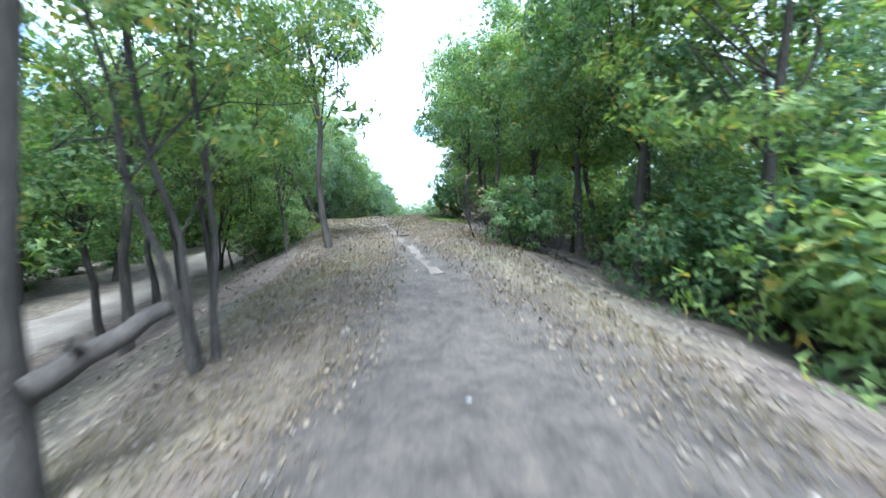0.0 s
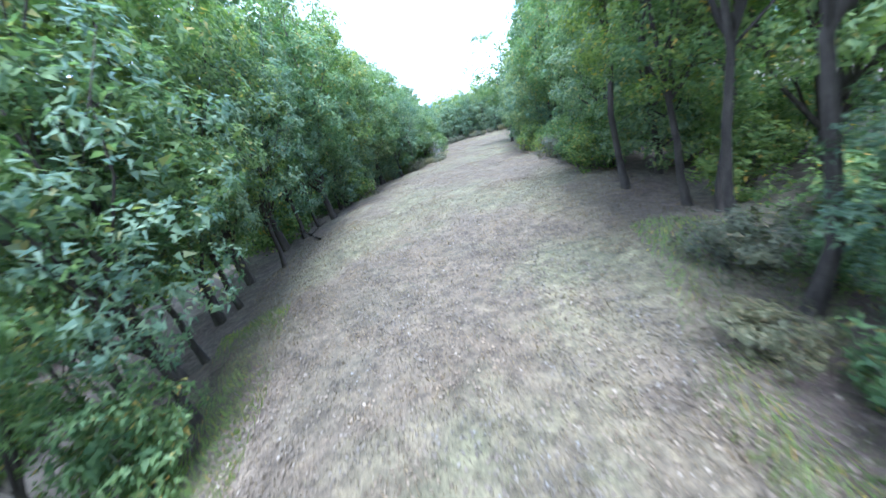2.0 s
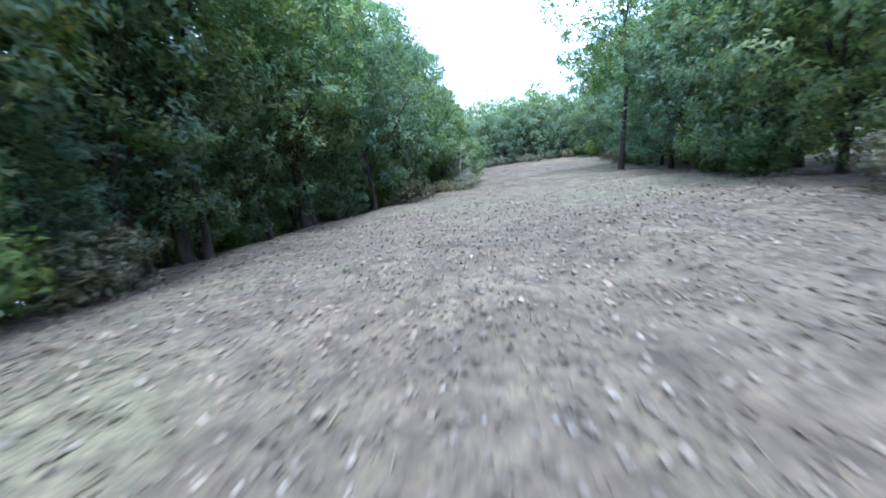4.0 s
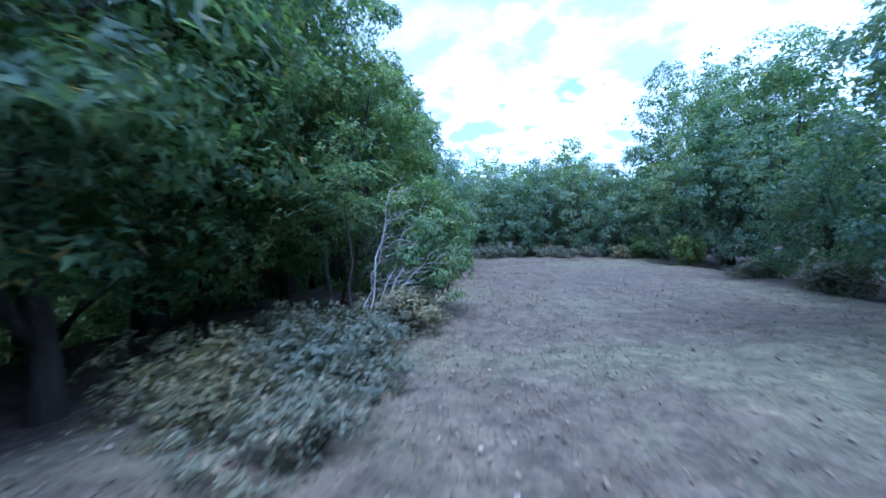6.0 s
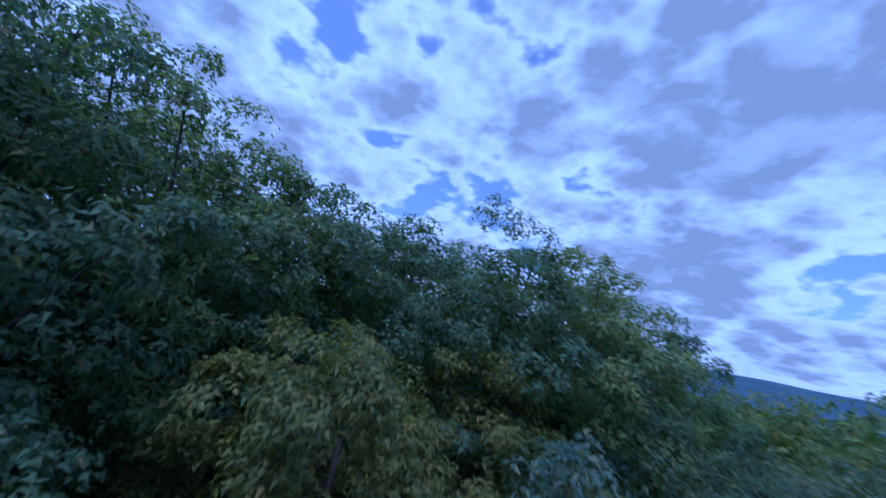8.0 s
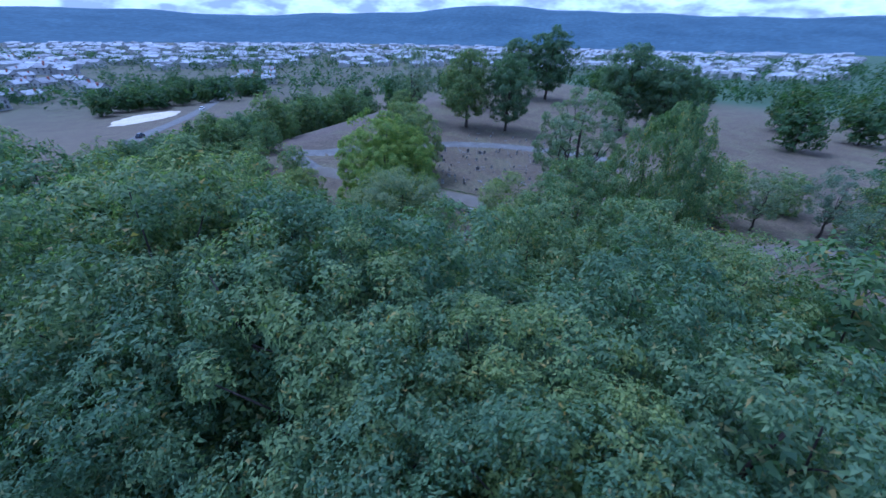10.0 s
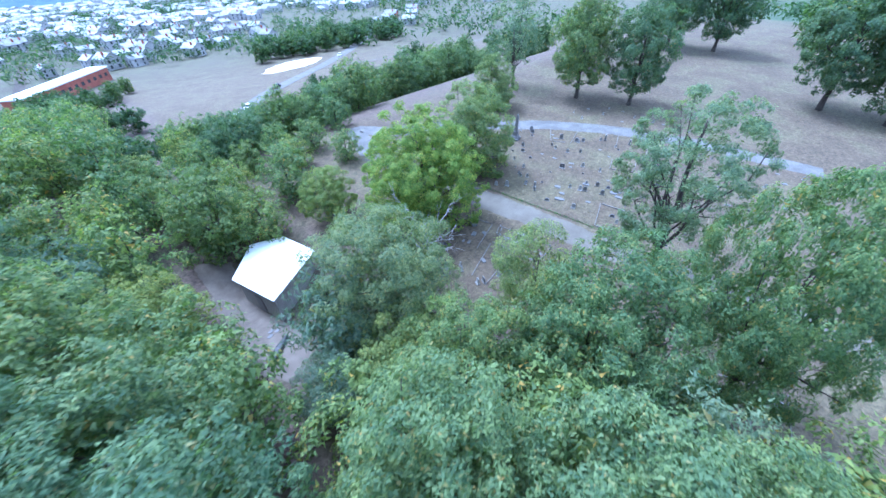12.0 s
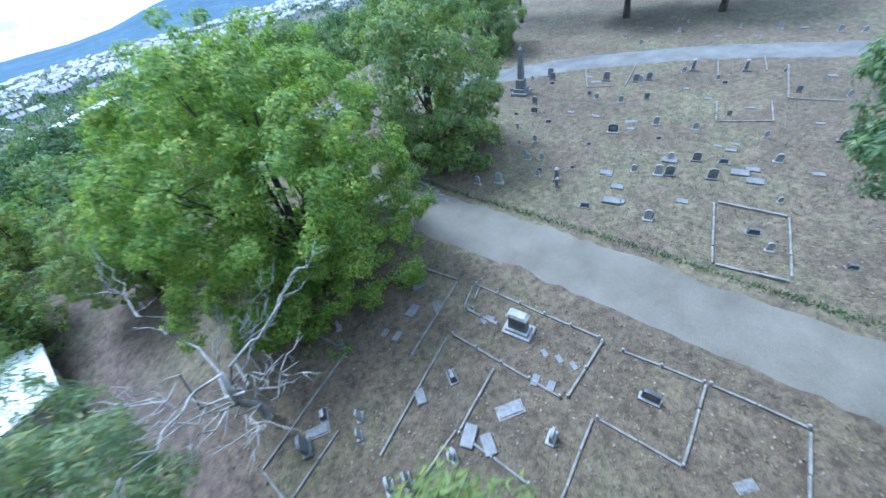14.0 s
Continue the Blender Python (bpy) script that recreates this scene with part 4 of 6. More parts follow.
scatter(rng, 5, -22, -15, 100, 114, 2.0, on_slope, ["mid_canopy"], 0.86, 0.97)
scatter(rng, 8, -40, -18, 108, 128, 2.4, on_slope, ["canopy"], 1.4, 1.6)
scatter(rng, 12, -24, -13, 40, 76, 2.2, on_slope, ["canopy", "canopy_locust"], 0.78, 0.9)
scatter(rng, 44, -48, -22, 53, 126, 2.1, on_slope, ["canopy", "canopy", "canopy", "canopy_yellow", "canopy_locust"], 0.9, 1.1)
scatter(rng, 14, -50, -24, 38, 54, 2.0, on_slope, ["canopy", "canopy", "canopy_yellow"], 0.5, 0.62)
scatter(rng, 56, -145, -30, -40, 42, 2.0, lambda x, y: -15 < y - np.interp(x, [-137, -119, -103, -92, -67, -57, -47, -38], [-17, -5, 1, 3, 16, 20, 22, 26]) < 12 and y > road_y(x) + 9 and x < -68, ["belt"], 0.84, 1.05)
scatter(rng, 30, -70, -36, 4, 40, 1.7, lambda x, y: -13 < y - np.interp(x, [-67, -57, -47, -38], [16, 20, 22, 26]) < 12 and not (-66 < x < -55 and y > 34), ["belt"], 0.6, 0.8)
scatter(rng, 9, -62, -28, 28, 48, 2.6, lambda x, y: y > 30 and not (-64 < x < -54 and y > 37), ["canopy", "canopy_yellow"], 0.5, 0.65)
scatter(rng, 2, -130, -110, 36, 120, 3.0, lambda x, y: abs(x + 95 + 0.4 * (y - 70)) > 7, ["canopy", "thin"], 0.8, 1.1)
scatter(rng, 7, -90, -70, 106, 130, 3.0, lambda x, y: abs(x - np.interp(y, [83, 99, 124], [-64, -68, -78])) > 4.5, ["canopy", "thin"], 0.75, 1.0)
scatter(rng, 80, -44, 45, -150, 36, 2.6, lambda x, y: x > -36 + 0.05 * y and (y < road_y(x) - 6 or x > -26) and x < 40 and not (x > -27 and y > -6), ["far"], 0.6, 0.8)
scatter(rng, 26, -112, -36, -64, 36, 2.8, lambda x, y: y > road_y(x) + 24 and y < 22 + 0.15 * (x + 40), ["far"], 0.35, 0.5)
scatter(rng, 46, -230, -50, -222, -150, 3.4, lambda x, y: y < -158 and y > -215 and y > road_y(x) - 70, ["far"], 0.9, 1.2)
scatter(rng, 9, -190, -112, -60, 20, 4.5, lambda x, y: y > road_y(x) + 40, ["far"], 0.8, 1.1)
scatter(rng, 40, -320, -120, 60, 260, 5.0, lambda x, y: True, ["far"], 0.9, 1.3)
scatter(rng, 40, -110, 60, 134, 260, 5.0, lambda x, y: True, ["far"], 0.9, 1.2)


def far_woods(name, n, ring, arc, seed, size, label):
    """Far woods as one mass of leaf clumps over the ground."""
    g = np.random.default_rng(seed)
    a, q = np.radians(g.uniform(*arc, n)), np.sqrt(g.uniform(ring[0] ** 2, ring[1] ** 2, n))
    x, y = -40 - np.sin(a) * q, 70 + np.cos(a) * q
    keep = (np.sin(x * 0.013 + 1.0) * np.sin(y * 0.011) + g.uniform(-0.9, 0.9, n)) > -0.1
    x, y = x[keep], y[keep]
    z = height(x, y) + hills(x, y)
    cen = np.stack([x, y, z + size * 0.55], 1)
    v, f = leaves(g, cen, size * g.uniform(0.6, 1.1, len(cen)), 13, size * 0.3)
    tagged(part(name, mesh_from(name, v.tolist(), f.tolist(), M["leaf_far"])), label, "woods", kind="stuff")


def hills(x, y):
    """The far rim of the valley."""
    r = np.hypot(x + 40, y - 70)
    b = np.arctan2(-(x + 40), y - 70)
    rise = np.interp(np.degrees(b) % 360, [0, 40, 48, 53, 60, 75, 100, 113, 134, 142, 165, 173, 178, 190, 215, 260, 320, 360], [2.0, 2.3, 2.7, 2.4, 1.4, 1.8, 2.6, 3.0, 1.6, 1.3, 1.6, 1.5, 0.2, 0.0, 0.6, 1.6, 2.0, 2.0])
    h = 40 + 2500 * np.tan(np.radians(rise)) + 5 * np.sin(17 * b) + 3 * np.sin(41 * b)
    return np.clip(h, 8, None) * smooth(1500, 2600, r) * (1 + 0.04 * np.sin(9 * b + r * 0.004))


def build_hills():
    r = np.array([1300, 1500, 1700, 1900, 2100, 2300, 2600, 2900])
    b = np.radians(np.arange(0, 361, 1.5))
    R, B = np.meshgrid(r, b)
    X, Y = -40 - np.sin(B) * R, 70 + np.cos(B) * R
    Z = height(X, Y) + hills(X, Y) + 0.4 * smooth(1300, 1500, R) - 0.3
    n = len(r)
    i = (np.arange(len(b) - 1)[:, None] * n + np.arange(n - 1)[None]).ravel()
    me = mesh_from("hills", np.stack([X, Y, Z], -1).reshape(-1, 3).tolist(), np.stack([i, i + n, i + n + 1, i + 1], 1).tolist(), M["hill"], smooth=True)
    tagged(part("hills_backdrop", me), "wooded hills beyond the valley, coloured blue-grey for distance haze", "hills", kind="structure")


# the blue-grey of distant air is put into the hills' base colour
M["hill"] = two_tone("haze_tinted_wooded_hillside", (0.04, 0.07, 0.1), (0.065, 0.105, 0.14), 0.006, 0.05, 1.0, 0.0)
build_hills()
far_woods("valley_woods", 5200, (260, 1000), (60, 240), 3, 9.0, "scattered woods on the valley floor")
far_woods("town_trees", 3000, (300, 950), (152, 212), 6, 5.5, "street trees among the houses of the town")
far_woods("north_woods", 3600, (180, 900), (-100, 62), 4, 9.0, "dense woods on the ridge")


def dead_tree(x, y, seed, tall):
    """A bleached dead tree: a short forked trunk and bare limbs, each with its twigs."""
    g = np.random.default_rng(seed)
    ob = thing("dead_tree", Matrix.Translation((x, y, on_ground(x, y) - 0.1)), "bare bleached dead tree with spreading forked branches", "dead tree")
    V, F = [], []
    top = np.array([-0.35, 1.35, tall * 0.62])
    line = bent(g, (0, 0, -0.2), top, 5, 0.0, 0.03)
    tube(V, F, line, [0.22, 0.16, 0.14, 0.13, 0.115, 0.09], 9)
    part("trunk", mesh_from("trunk", V, F, M["bark_pale"], smooth=True), ob)
    for i in range(13):
        V, F = [], []
        a = i * 2.4 + g.uniform(-0.3, 0.3)
        root = line[int(g.integers(3, 6))]
        ln, up = g.uniform(2.8, 5.0), g.uniform(0.0, 1.1)
        end = root + np.array([math.cos(a), math.sin(a), up]) / math.sqrt(1 + up * up) * ln
        limb = bent(g, root, end, 6, 0.08, 0.05)
        r = g.uniform(0.045, 0.075)
        tube(V, F, limb, [r * (1 - 0.14 * k) for k in range(7)], 6)
        for _ in range(7):
            p = limb[int(g.integers(2, 7))]
            q = p + (end - root) / ln * g.uniform(0.5, 1.3) + g.normal(0, 0.45, 3)
            twig = bent(g, p, q, 4, 0.05, 0.06)
            tube(V, F, twig, [r * 0.4, r * 0.34, r * 0.27, r * 0.2, r * 0.1], 4)
            for _ in range(2):
                e = twig[3] + (q - p) * 0.4 + g.normal(0, 0.25, 3)
                tube(V, F, bent(g, twig[3], e, 2, 0.0, 0.05), [r * 0.2, r * 0.15, r * 0.06], 4)
        part("branch", mesh_from("branch", V, F, M["bark_pale"], smooth=True), ob)


dead_tree(-47.5, 71.3, 8, 7.6)


def frond_sapling(x, y, tall, seed):
    """A slender sapling with pinnate fronds, each a rib with paired leaflets."""
    g = np.random.default_rng(seed)
    ob = thing("frond_sapling", Matrix.Translation((x, y, on_ground(x, y))), "slender sapling with long pinnate blue-green fronds", "sapling")
    V, F = [], []
    line = bent(g, (0, 0, -0.15), (-0.1, 0.12, tall), 6, 0.0, 0.012)
    tube(V, F, line, [0.032, 0.03, 0.027, 0.024, 0.02, 0.016, 0.01], 7)
    part("stem", mesh_from("stem", V, F, M["bark"], smooth=True), ob)
    for i in range(15):
        a = i * 2.4 + g.uniform(-0.3, 0.3)
        foot = np.array(line[6 if i < 9 else 5]) - [0, 0, 0.06 * (i % 5)]
        out = np.array([math.cos(a), math.sin(a), 0.0])
        ln = g.uniform(0.7, 1.0)
        V, F = [], []
        rib = [foot + out * ln * t + np.array([0, 0, 0.34 * ln * math.sin(2.3 * t) - 0.16 * ln * t * t]) for t in np.linspace(0, 1, 12)]
        tube(V, F, rib, list(np.linspace(0.007, 0.003, 12)), 4)
        side = np.array([-out[1], out[0], 0.0])
        for k in range(2, 12):
            for sgn in (-1, 1):
                d = side * sgn * 0.9 + out * 0.45 + np.array([0, 0, g.uniform(-0.35, 0.05)])
                d /= np.linalg.norm(d)
                w = out * 0.026
                l2 = 0.2 * (1 - 0.035 * abs(k - 6)) * g.uniform(0.9, 1.1)
                p = rib[k]
                b0 = len(V)
                V += [tuple(p), tuple(p + d * l2 * 0.4 + w), tuple(p + d * l2 - np.array([0, 0, 0.03])), tuple(p + d * l2 * 0.4 - w)]
                F += [(b0, b0 + 1, b0 + 2, b0 + 3)]
        part("frond", mesh_from("frond", V, F, M["leaf_fine"]), ob)


def bare_shrub(x, y, seed):
    """Arching grey stems with fine bare side twigs."""
    g = np.random.default_rng(seed)
    ob = thing("bare_shrub", Matrix.Translation((x, y, on_ground(x, y))), "bare shrub with arching pale grey stems and fine twigs", "shrub")
    for top, r, low in (((0.35, 0.85, 3.15), 0.026, 2), ((1.1, 1.2, 2.3), 0.02, 1), ((1.25, 0.9, 1.7), 0.018, 1), ((0.9, 1.5, 2.8), 0.017, 1), ((0.1, 1.3, 2.4), 0.016, 1)):
        V, F = [], []
        line = bent(g, (g.normal(0, 0.06), g.normal(0, 0.06), -0.1), top, 8, 0.05, 0.018)
        tube(V, F, line, [r * (1 - 0.09 * k) for k in range(9)], 6)
        for k in range(low + 1, 9):
            for _ in range(2):
                e = np.array(line[k]) + np.array([g.uniform(0.25, 0.85), g.uniform(-0.1, 0.6), g.uniform(-0.05, 0.35)])
                twig = bent(g, line[k], e, 4, 0.06, 0.05)
                tube(V, F, twig, [r * 0.42, r * 0.36, r * 0.28, r * 0.2, r * 0.1], 4)
                for m in (2, 3):
                    q = np.array(twig[m]) + g.normal(0, 0.13, 3) + [0.12, 0.05, 0.02]
                    tube(V, F, bent(g, twig[m], q, 2, 0.0, 0.05), [r * 0.2, r * 0.15, r * 0.06], 3)
        part("stem", mesh_from("stem", V, F, M["bark_pale"], smooth=True), ob)


frond_sapling(-9.55, 78.45, 3.5, 5)
frond_sapling(-10.3, 79.0, 3.3, 9)
bare_shrub(-9.25, 78.35, 3)


# ---- the cemetery ----
def flat_frame(x, y, turn):
    """A pose on the ground at x, y, turned about the vertical and tipped with the slope."""
    e = 0.4
    n = Vector((on_ground(x - e, y) - on_ground(x + e, y), on_ground(x, y - e) - on_ground(x, y + e), 2 * e)).normalized()
    q = Vector((0, 0, 1)).rotation_difference(n)
    return Matrix.LocRotScale((x, y, on_ground(x, y)), q, None) @ pose(0, 0, 0, 0, 0, turn)


def slab_with_round_top(name, w, t, h, mat, round_top=0.3, steps=7):
    """An upright tablet with a rounded head and softened edges."""
    bm = bmesh.new()
    outline = [(-w / 2, 0), (w / 2, 0), (w / 2, h - round_top)]
    outline += [(w / 2 * math.cos(math.pi * i / steps), h - round_top + round_top * math.sin(math.pi * i / steps)) for i in range(1, steps)]
    outline += [(-w / 2, h - round_top)]
    face = bm.faces.new([bm.verts.new((x, -t / 2, z)) for x, z in outline])
    got = bmesh.ops.extrude_face_region(bm, geom=[face])
    bmesh.ops.translate(bm, verts=[v for v in got["geom"] if isinstance(v, bmesh.types.BMVert)], vec=(0, t, 0))
    bmesh.ops.recalc_face_normals(bm, faces=bm.faces[:])
    bmesh.ops.bevel(bm, geom=[e for e in bm.edges if e.calc_face_angle(0) > 1.2], offset=0.012, segments=1, affect="EDGES")
    return bm_mesh(name, bm, mat)


STONES = {}


def headstone(style, x, y, turn, size=1.0, tilt=0.0):
    """One gravestone: a base and a tablet, wedge, cross or slab on it."""
    m = flat_frame(x, y, turn) @ pose(0, 0, -0.04, tilt, tilt * 0.4, 0) @ Matrix.Diagonal((size, size, size, 1))
    if style in STONES:
        return copy_thing(STONES[style], m)
    label = {"tablet": "upright grey granite gravestone with a rounded head", "pale": "small pale marble gravestone, weathered", "dark": "dark polished granite gravestone on a pale base",
             "wedge": "low grey wedge gravestone on a flat base", "flat": "flat grey grave marker lying in the grass", "ledger": "long grave slab with a raised stone border", "tall": "tall slim grey grave pillar with a cap"}[style]
    ob = thing("gravestone", m, label, "gravestone", "gravestones")
    if style == "tablet":
        part("base", box_mesh("base", 0.85, 0.4, 0.22, M["stone_grey"], 0.02), ob)
        part("tablet", slab_with_round_top("tablet", 0.66, 0.16, 0.85, M["stone_grey"], 0.2), ob, m=pose(0, 0, 0.22))
    elif style == "pale":
        part("base", box_mesh("base", 0.5, 0.28, 0.12, M["stone_pale"], 0.02), ob)
        part("tablet", slab_with_round_top("tablet", 0.36, 0.1, 0.55, M["stone_pale"], 0.15), ob, m=pose(0, 0, 0.12))
    elif style == "dark":
        part("base", box_mesh("base", 1.0, 0.45, 0.2, M["stone_pale"], 0.02), ob)
        part("tablet", slab_with_round_top("tablet", 0.82, 0.2, 0.72, M["stone_dark"], 0.12), ob, m=pose(0, 0, 0.2))
        part("name_panel", box_mesh("panel", 0.5, 0.012, 0.3, M["stone_grey"], 0.0), ob, m=pose(0, -0.105, 0.42))
    elif style == "wedge":
        part("base", box_mesh("base", 0.9, 0.5, 0.12, M["stone_grey"], 0.02), ob)
        part("wedge", box_mesh("wedge", 0.7, 0.36, 0.36, M["stone_dark"], 0.02, 0.72), ob, m=pose(0, 0, 0.12))
    elif style == "flat":
        part("slab", box_mesh("slab", 0.72, 0.42, 0.14, M["stone_grey"], 0.025), ob)
    elif style == "ledger":
        part("border", box_mesh("border", 1.0, 2.0, 0.16, M["kerb"], 0.02), ob)
        part("slab", box_mesh("slab", 0.72, 1.7, 0.1, M["stone_grey"], 0.02), ob, m=pose(0, 0, 0.15))
    else:
        part("base", box_mesh("base", 0.62, 0.62, 0.3, M["stone_grey"], 0.02), ob)
        part("pillar", box_mesh("pillar", 0.4, 0.4, 1.15, M["stone_grey"], 0.02, 0.82), ob, m=pose(0, 0, 0.3))
        part("cap", box_mesh("cap", 0.44, 0.44, 0.18, M["stone_pale"], 0.02, 0.3), ob, m=pose(0, 0, 1.44))
    STONES[style] = ob
    return ob


def obelisk(x, y, turn):
    ob = thing("obelisk", flat_frame(x, y, turn), "grey stone obelisk on a stepped base", "monument")
    z = 0.0
    for name, w, h, taper in (("lower_step", 1.5, 0.3, 0.97), ("upper_step", 1.1, 0.3, 0.96), ("plinth", 0.8, 0.8, 0.92)):
        part(name, box_mesh(name, w, w, h, M["stone_grey"], 0.02, taper), ob, m=pose(0, 0, z - 0.05))
        z += h
    part("shaft", box_mesh("shaft", 0.52, 0.52, 2.5, M["stone_grey"], 0.02, 0.62), ob, m=pose(0, 0, z - 0.06))
    part("point", box_mesh("point", 0.32, 0.32, 0.3, M["stone_grey"], 0.0, 0.05), ob, m=pose(0, 0, z + 2.43))


def monument(x, y, turn):
    """The large family stone of the posted plot."""
    ob = thing("family_monument", flat_frame(x, y, turn) @ Matrix.Scale(0.8, 4), "large pale granite family monument on a stepped base", "monument")
    z = -0.05
    for name, w, d, h, k, mat in (("lower_step", 1.7, 1.1, 0.24, 0.96, "stone_pale"), ("upper_step", 1.35, 0.8, 0.2, 0.96, "stone_pale"), ("die", 1.05, 0.5, 1.05, 0.92, "stone_grey"), ("cap", 1.2, 0.62, 0.2, 0.7, "stone_pale")):
        part(name, box_mesh(name, w, d, h, M[mat], 0.025, k), ob, m=pose(0, 0, z))
        z += h
    part("name_panel", box_mesh("panel", 0.7, 0.015, 0.4, M["stone_dark"], 0.0), ob, m=pose(0, -0.262, 0.72))


def kerb_line(a, b, width=0.09, high=0.1, posts=0, piece=1.25, mat="kerb"):
    """A low stone border of a grave plot from a to b: single kerb stones, and small posts on it."""
    a, b = np.array(a, float), np.array(b, float)
    ln = float(np.hypot(*(b - a)))
    ang = math.atan2(b[1] - a[1], b[0] - a[0])
    mid = (a + b) / 2
    root = thing("plot_kerb", Matrix.Translation((mid[0], mid[1], on_ground(*mid))), "low lichen-stained stone border of a grave plot" if not posts else "stone plot border with small white posts", "kerb", "plot borders")
    n = max(1, round(ln / piece))
    me = box_mesh("kerb_stone", ln / n - 0.03, width, high + 0.1, M[mat], 0.018)
    back = root.matrix_world.inverted()
    for i in range(n):
        p = a + (b - a) * (i + 0.5) / n
        d = (b - a) / ln * (ln / n) * 0.4
        pitch = math.degrees(math.atan2(on_ground(*(p + d)) - on_ground(*(p - d)), 2 * np.hypot(*d)))
        w = Matrix.Translation((p[0], p[1], on_ground(*p) - 0.1)) @ pose(0, 0, 0, 0, 0, math.degrees(ang)) @ pose(0, 0, random.uniform(-0.02, 0.02), random.uniform(-3, 3), -pitch, random.uniform(-1, 1))
        part("kerb_stone", me, root, m=back @ w)
    for i in range(posts):
        p = a + (b - a) * (i / max(posts - 1, 1))
        w = Matrix.Translation((p[0], p[1], on_ground(*p) - 0.05))
        part("post", POST, root, "small pale stone post", m=back @ w)
    return root


POST = box_mesh("post", 0.13, 0.13, 0.3, M["stone_pale"], 0.03, 0.75)

# plots below the lane
kerb_line((-58.5, 72.8), (-59.9, 78.8), posts=6)
kerb_line((-59.8, 79.0), (-56.9, 79.4), posts=3)
kerb_line((-56.7, 79.2), (-55.7, 74.1), posts=5)
kerb_line((-57.1, 73.5), (-57.5, 75.2), 0.12, 0.1, 3)
kerb_line((-58.3, 72.7), (-57.2, 73.3))
kerb_line((-55.8, 76.6), (-53.1, 77.4))
kerb_line((-53.0, 77.5), (-53.6, 80.3), posts=2)
kerb_line((-55.4, 74.0), (-50.3, 76.0))
kerb_line((-58.1, 71.8), (-56.9, 68.5))
kerb_line((-58.0, 71.9), (-53.7, 73.5))
kerb_line((-57.0, 80.6), (-57.6, 83.3), posts=2)
kerb_line((-56.9, 80.5), (-53.2, 81.5))
kerb_line((-57.7, 83.3), (-60.8, 82.6))
kerb_line((-60.0, 79.8), (-60.8, 82.5), posts=3)
kerb_line((-60.9, 82.7), (-61.5, 85.4), posts=2)
kerb_line((-61.4, 85.5), (-58.6, 86.3))
kerb_line((-51.6, 71.1), (-46.6, 73.1))
kerb_line((-46.6, 73.2), (-46.9, 74.8))
kerb_line((-51.6, 71.0), (-50.8, 68.4))
kerb_line((-49.6, 74.0), (-46.2, 75.2))
monument(-57.9, 76.1, 108)
for spec in (("dark", -58.9, 81.5, 105, 0.75), ("ledger", -55.0, 78.2, 65, 0.55), ("pale", -55.3, 79.9, 20, 1.2), ("wedge", -54.3, 75.6, 70, 0.8), ("flat", -53.2, 77.8, 30, 1.2), ("flat", -53.5, 78.5, 65, 0.9),
             ("ledger", -48.9, 73.4, 70, 0.9), ("tablet", -48.3, 73.7, 70, 0.9), ("wedge", -49.4, 73.0, 70, 0.9), ("pale", -50.5, 74.2, 60, 0.8), ("pale", -50.1, 74.8, 65, 0.7), ("pale", -50.0, 77.1, 70, 1.0), ("tablet", -50.6, 77.4, 70, 0.8),
             ("ledger", -58.4, 84.8, 60, 0.6), ("pale", -52.3, 77.9, 70, 0.8), ("flat", -56.5, 70.3, 65, 1.2), ("flat", -56.2, 72.3, 70, 0.7), ("pale", -52.0, 69.6, 60, 0.7)):
    headstone(*spec, tilt=random.uniform(-4, 4))
for spec in (("flat", -52.8, 75.3, 70, 0.8), ("pale", -52.2, 77.8, 70, 0.55), ("flat", -56.8, 78.7, 20, 0.6), ("flat", -56.6, 78.1, 20, 0.6), ("flat", -53.8, 72.2, 20, 0.6), ("flat", -55.2, 71.6, 20, 0.9), ("flat", -53.5, 71.6, 20, 0.5), ("pale", -49.5, 69.4, 70, 0.5), ("wedge", -51.6, 70.5, 70, 0.7), ("pale", -57.3, 73.7, 110, 0.4), ("flat", -57.5, 74.7, 110, 0.5)):
    headstone(*spec, tilt=random.uniform(-4, 4))
kerb_line((-58.5, 73.0), (-57.8, 73.4))
kerb_line((-54.1, 74.5), (-50.7, 75.8), 0.07, 0.05)
kerb_line((-53.0, 77.3), (-50.4, 77.8))
# small foot stones of the posted plot
for x, y in ((-57.8, 77.6), (-58.0, 78.2), (-58.15, 78.8), (-57.2, 74.6)):
    headstone("flat", x, y, 70, 0.45)
# graves above the lane
obelisk(-77.3, 59.5, 20)
kerb_line((-66.8, 80.2), (-71.2, 78.4))
kerb_line((-71.3, 78.5), (-72.0, 81.4), 0.12, 0.14)
kerb_line((-67.6, 82.9), (-66.8, 80.3), 0.12, 0.14)
kerb_line((-72.0, 81.5), (-68.0, 82.9))
kerb_line((-79.9, 74.8), (-82.8, 73.6))
kerb_line((-79.9, 74.9), (-81.5, 77.6))
kerb_line((-84.3, 76.5), (-81.5, 77.6))
kerb_line((-85.2, 77.2), (-91.1, 75.3))
kerb_line((-85.2, 77.3), (-86.2, 80.0))
kerb_line((-82.4, 66.6), (-87.0, 65.0))
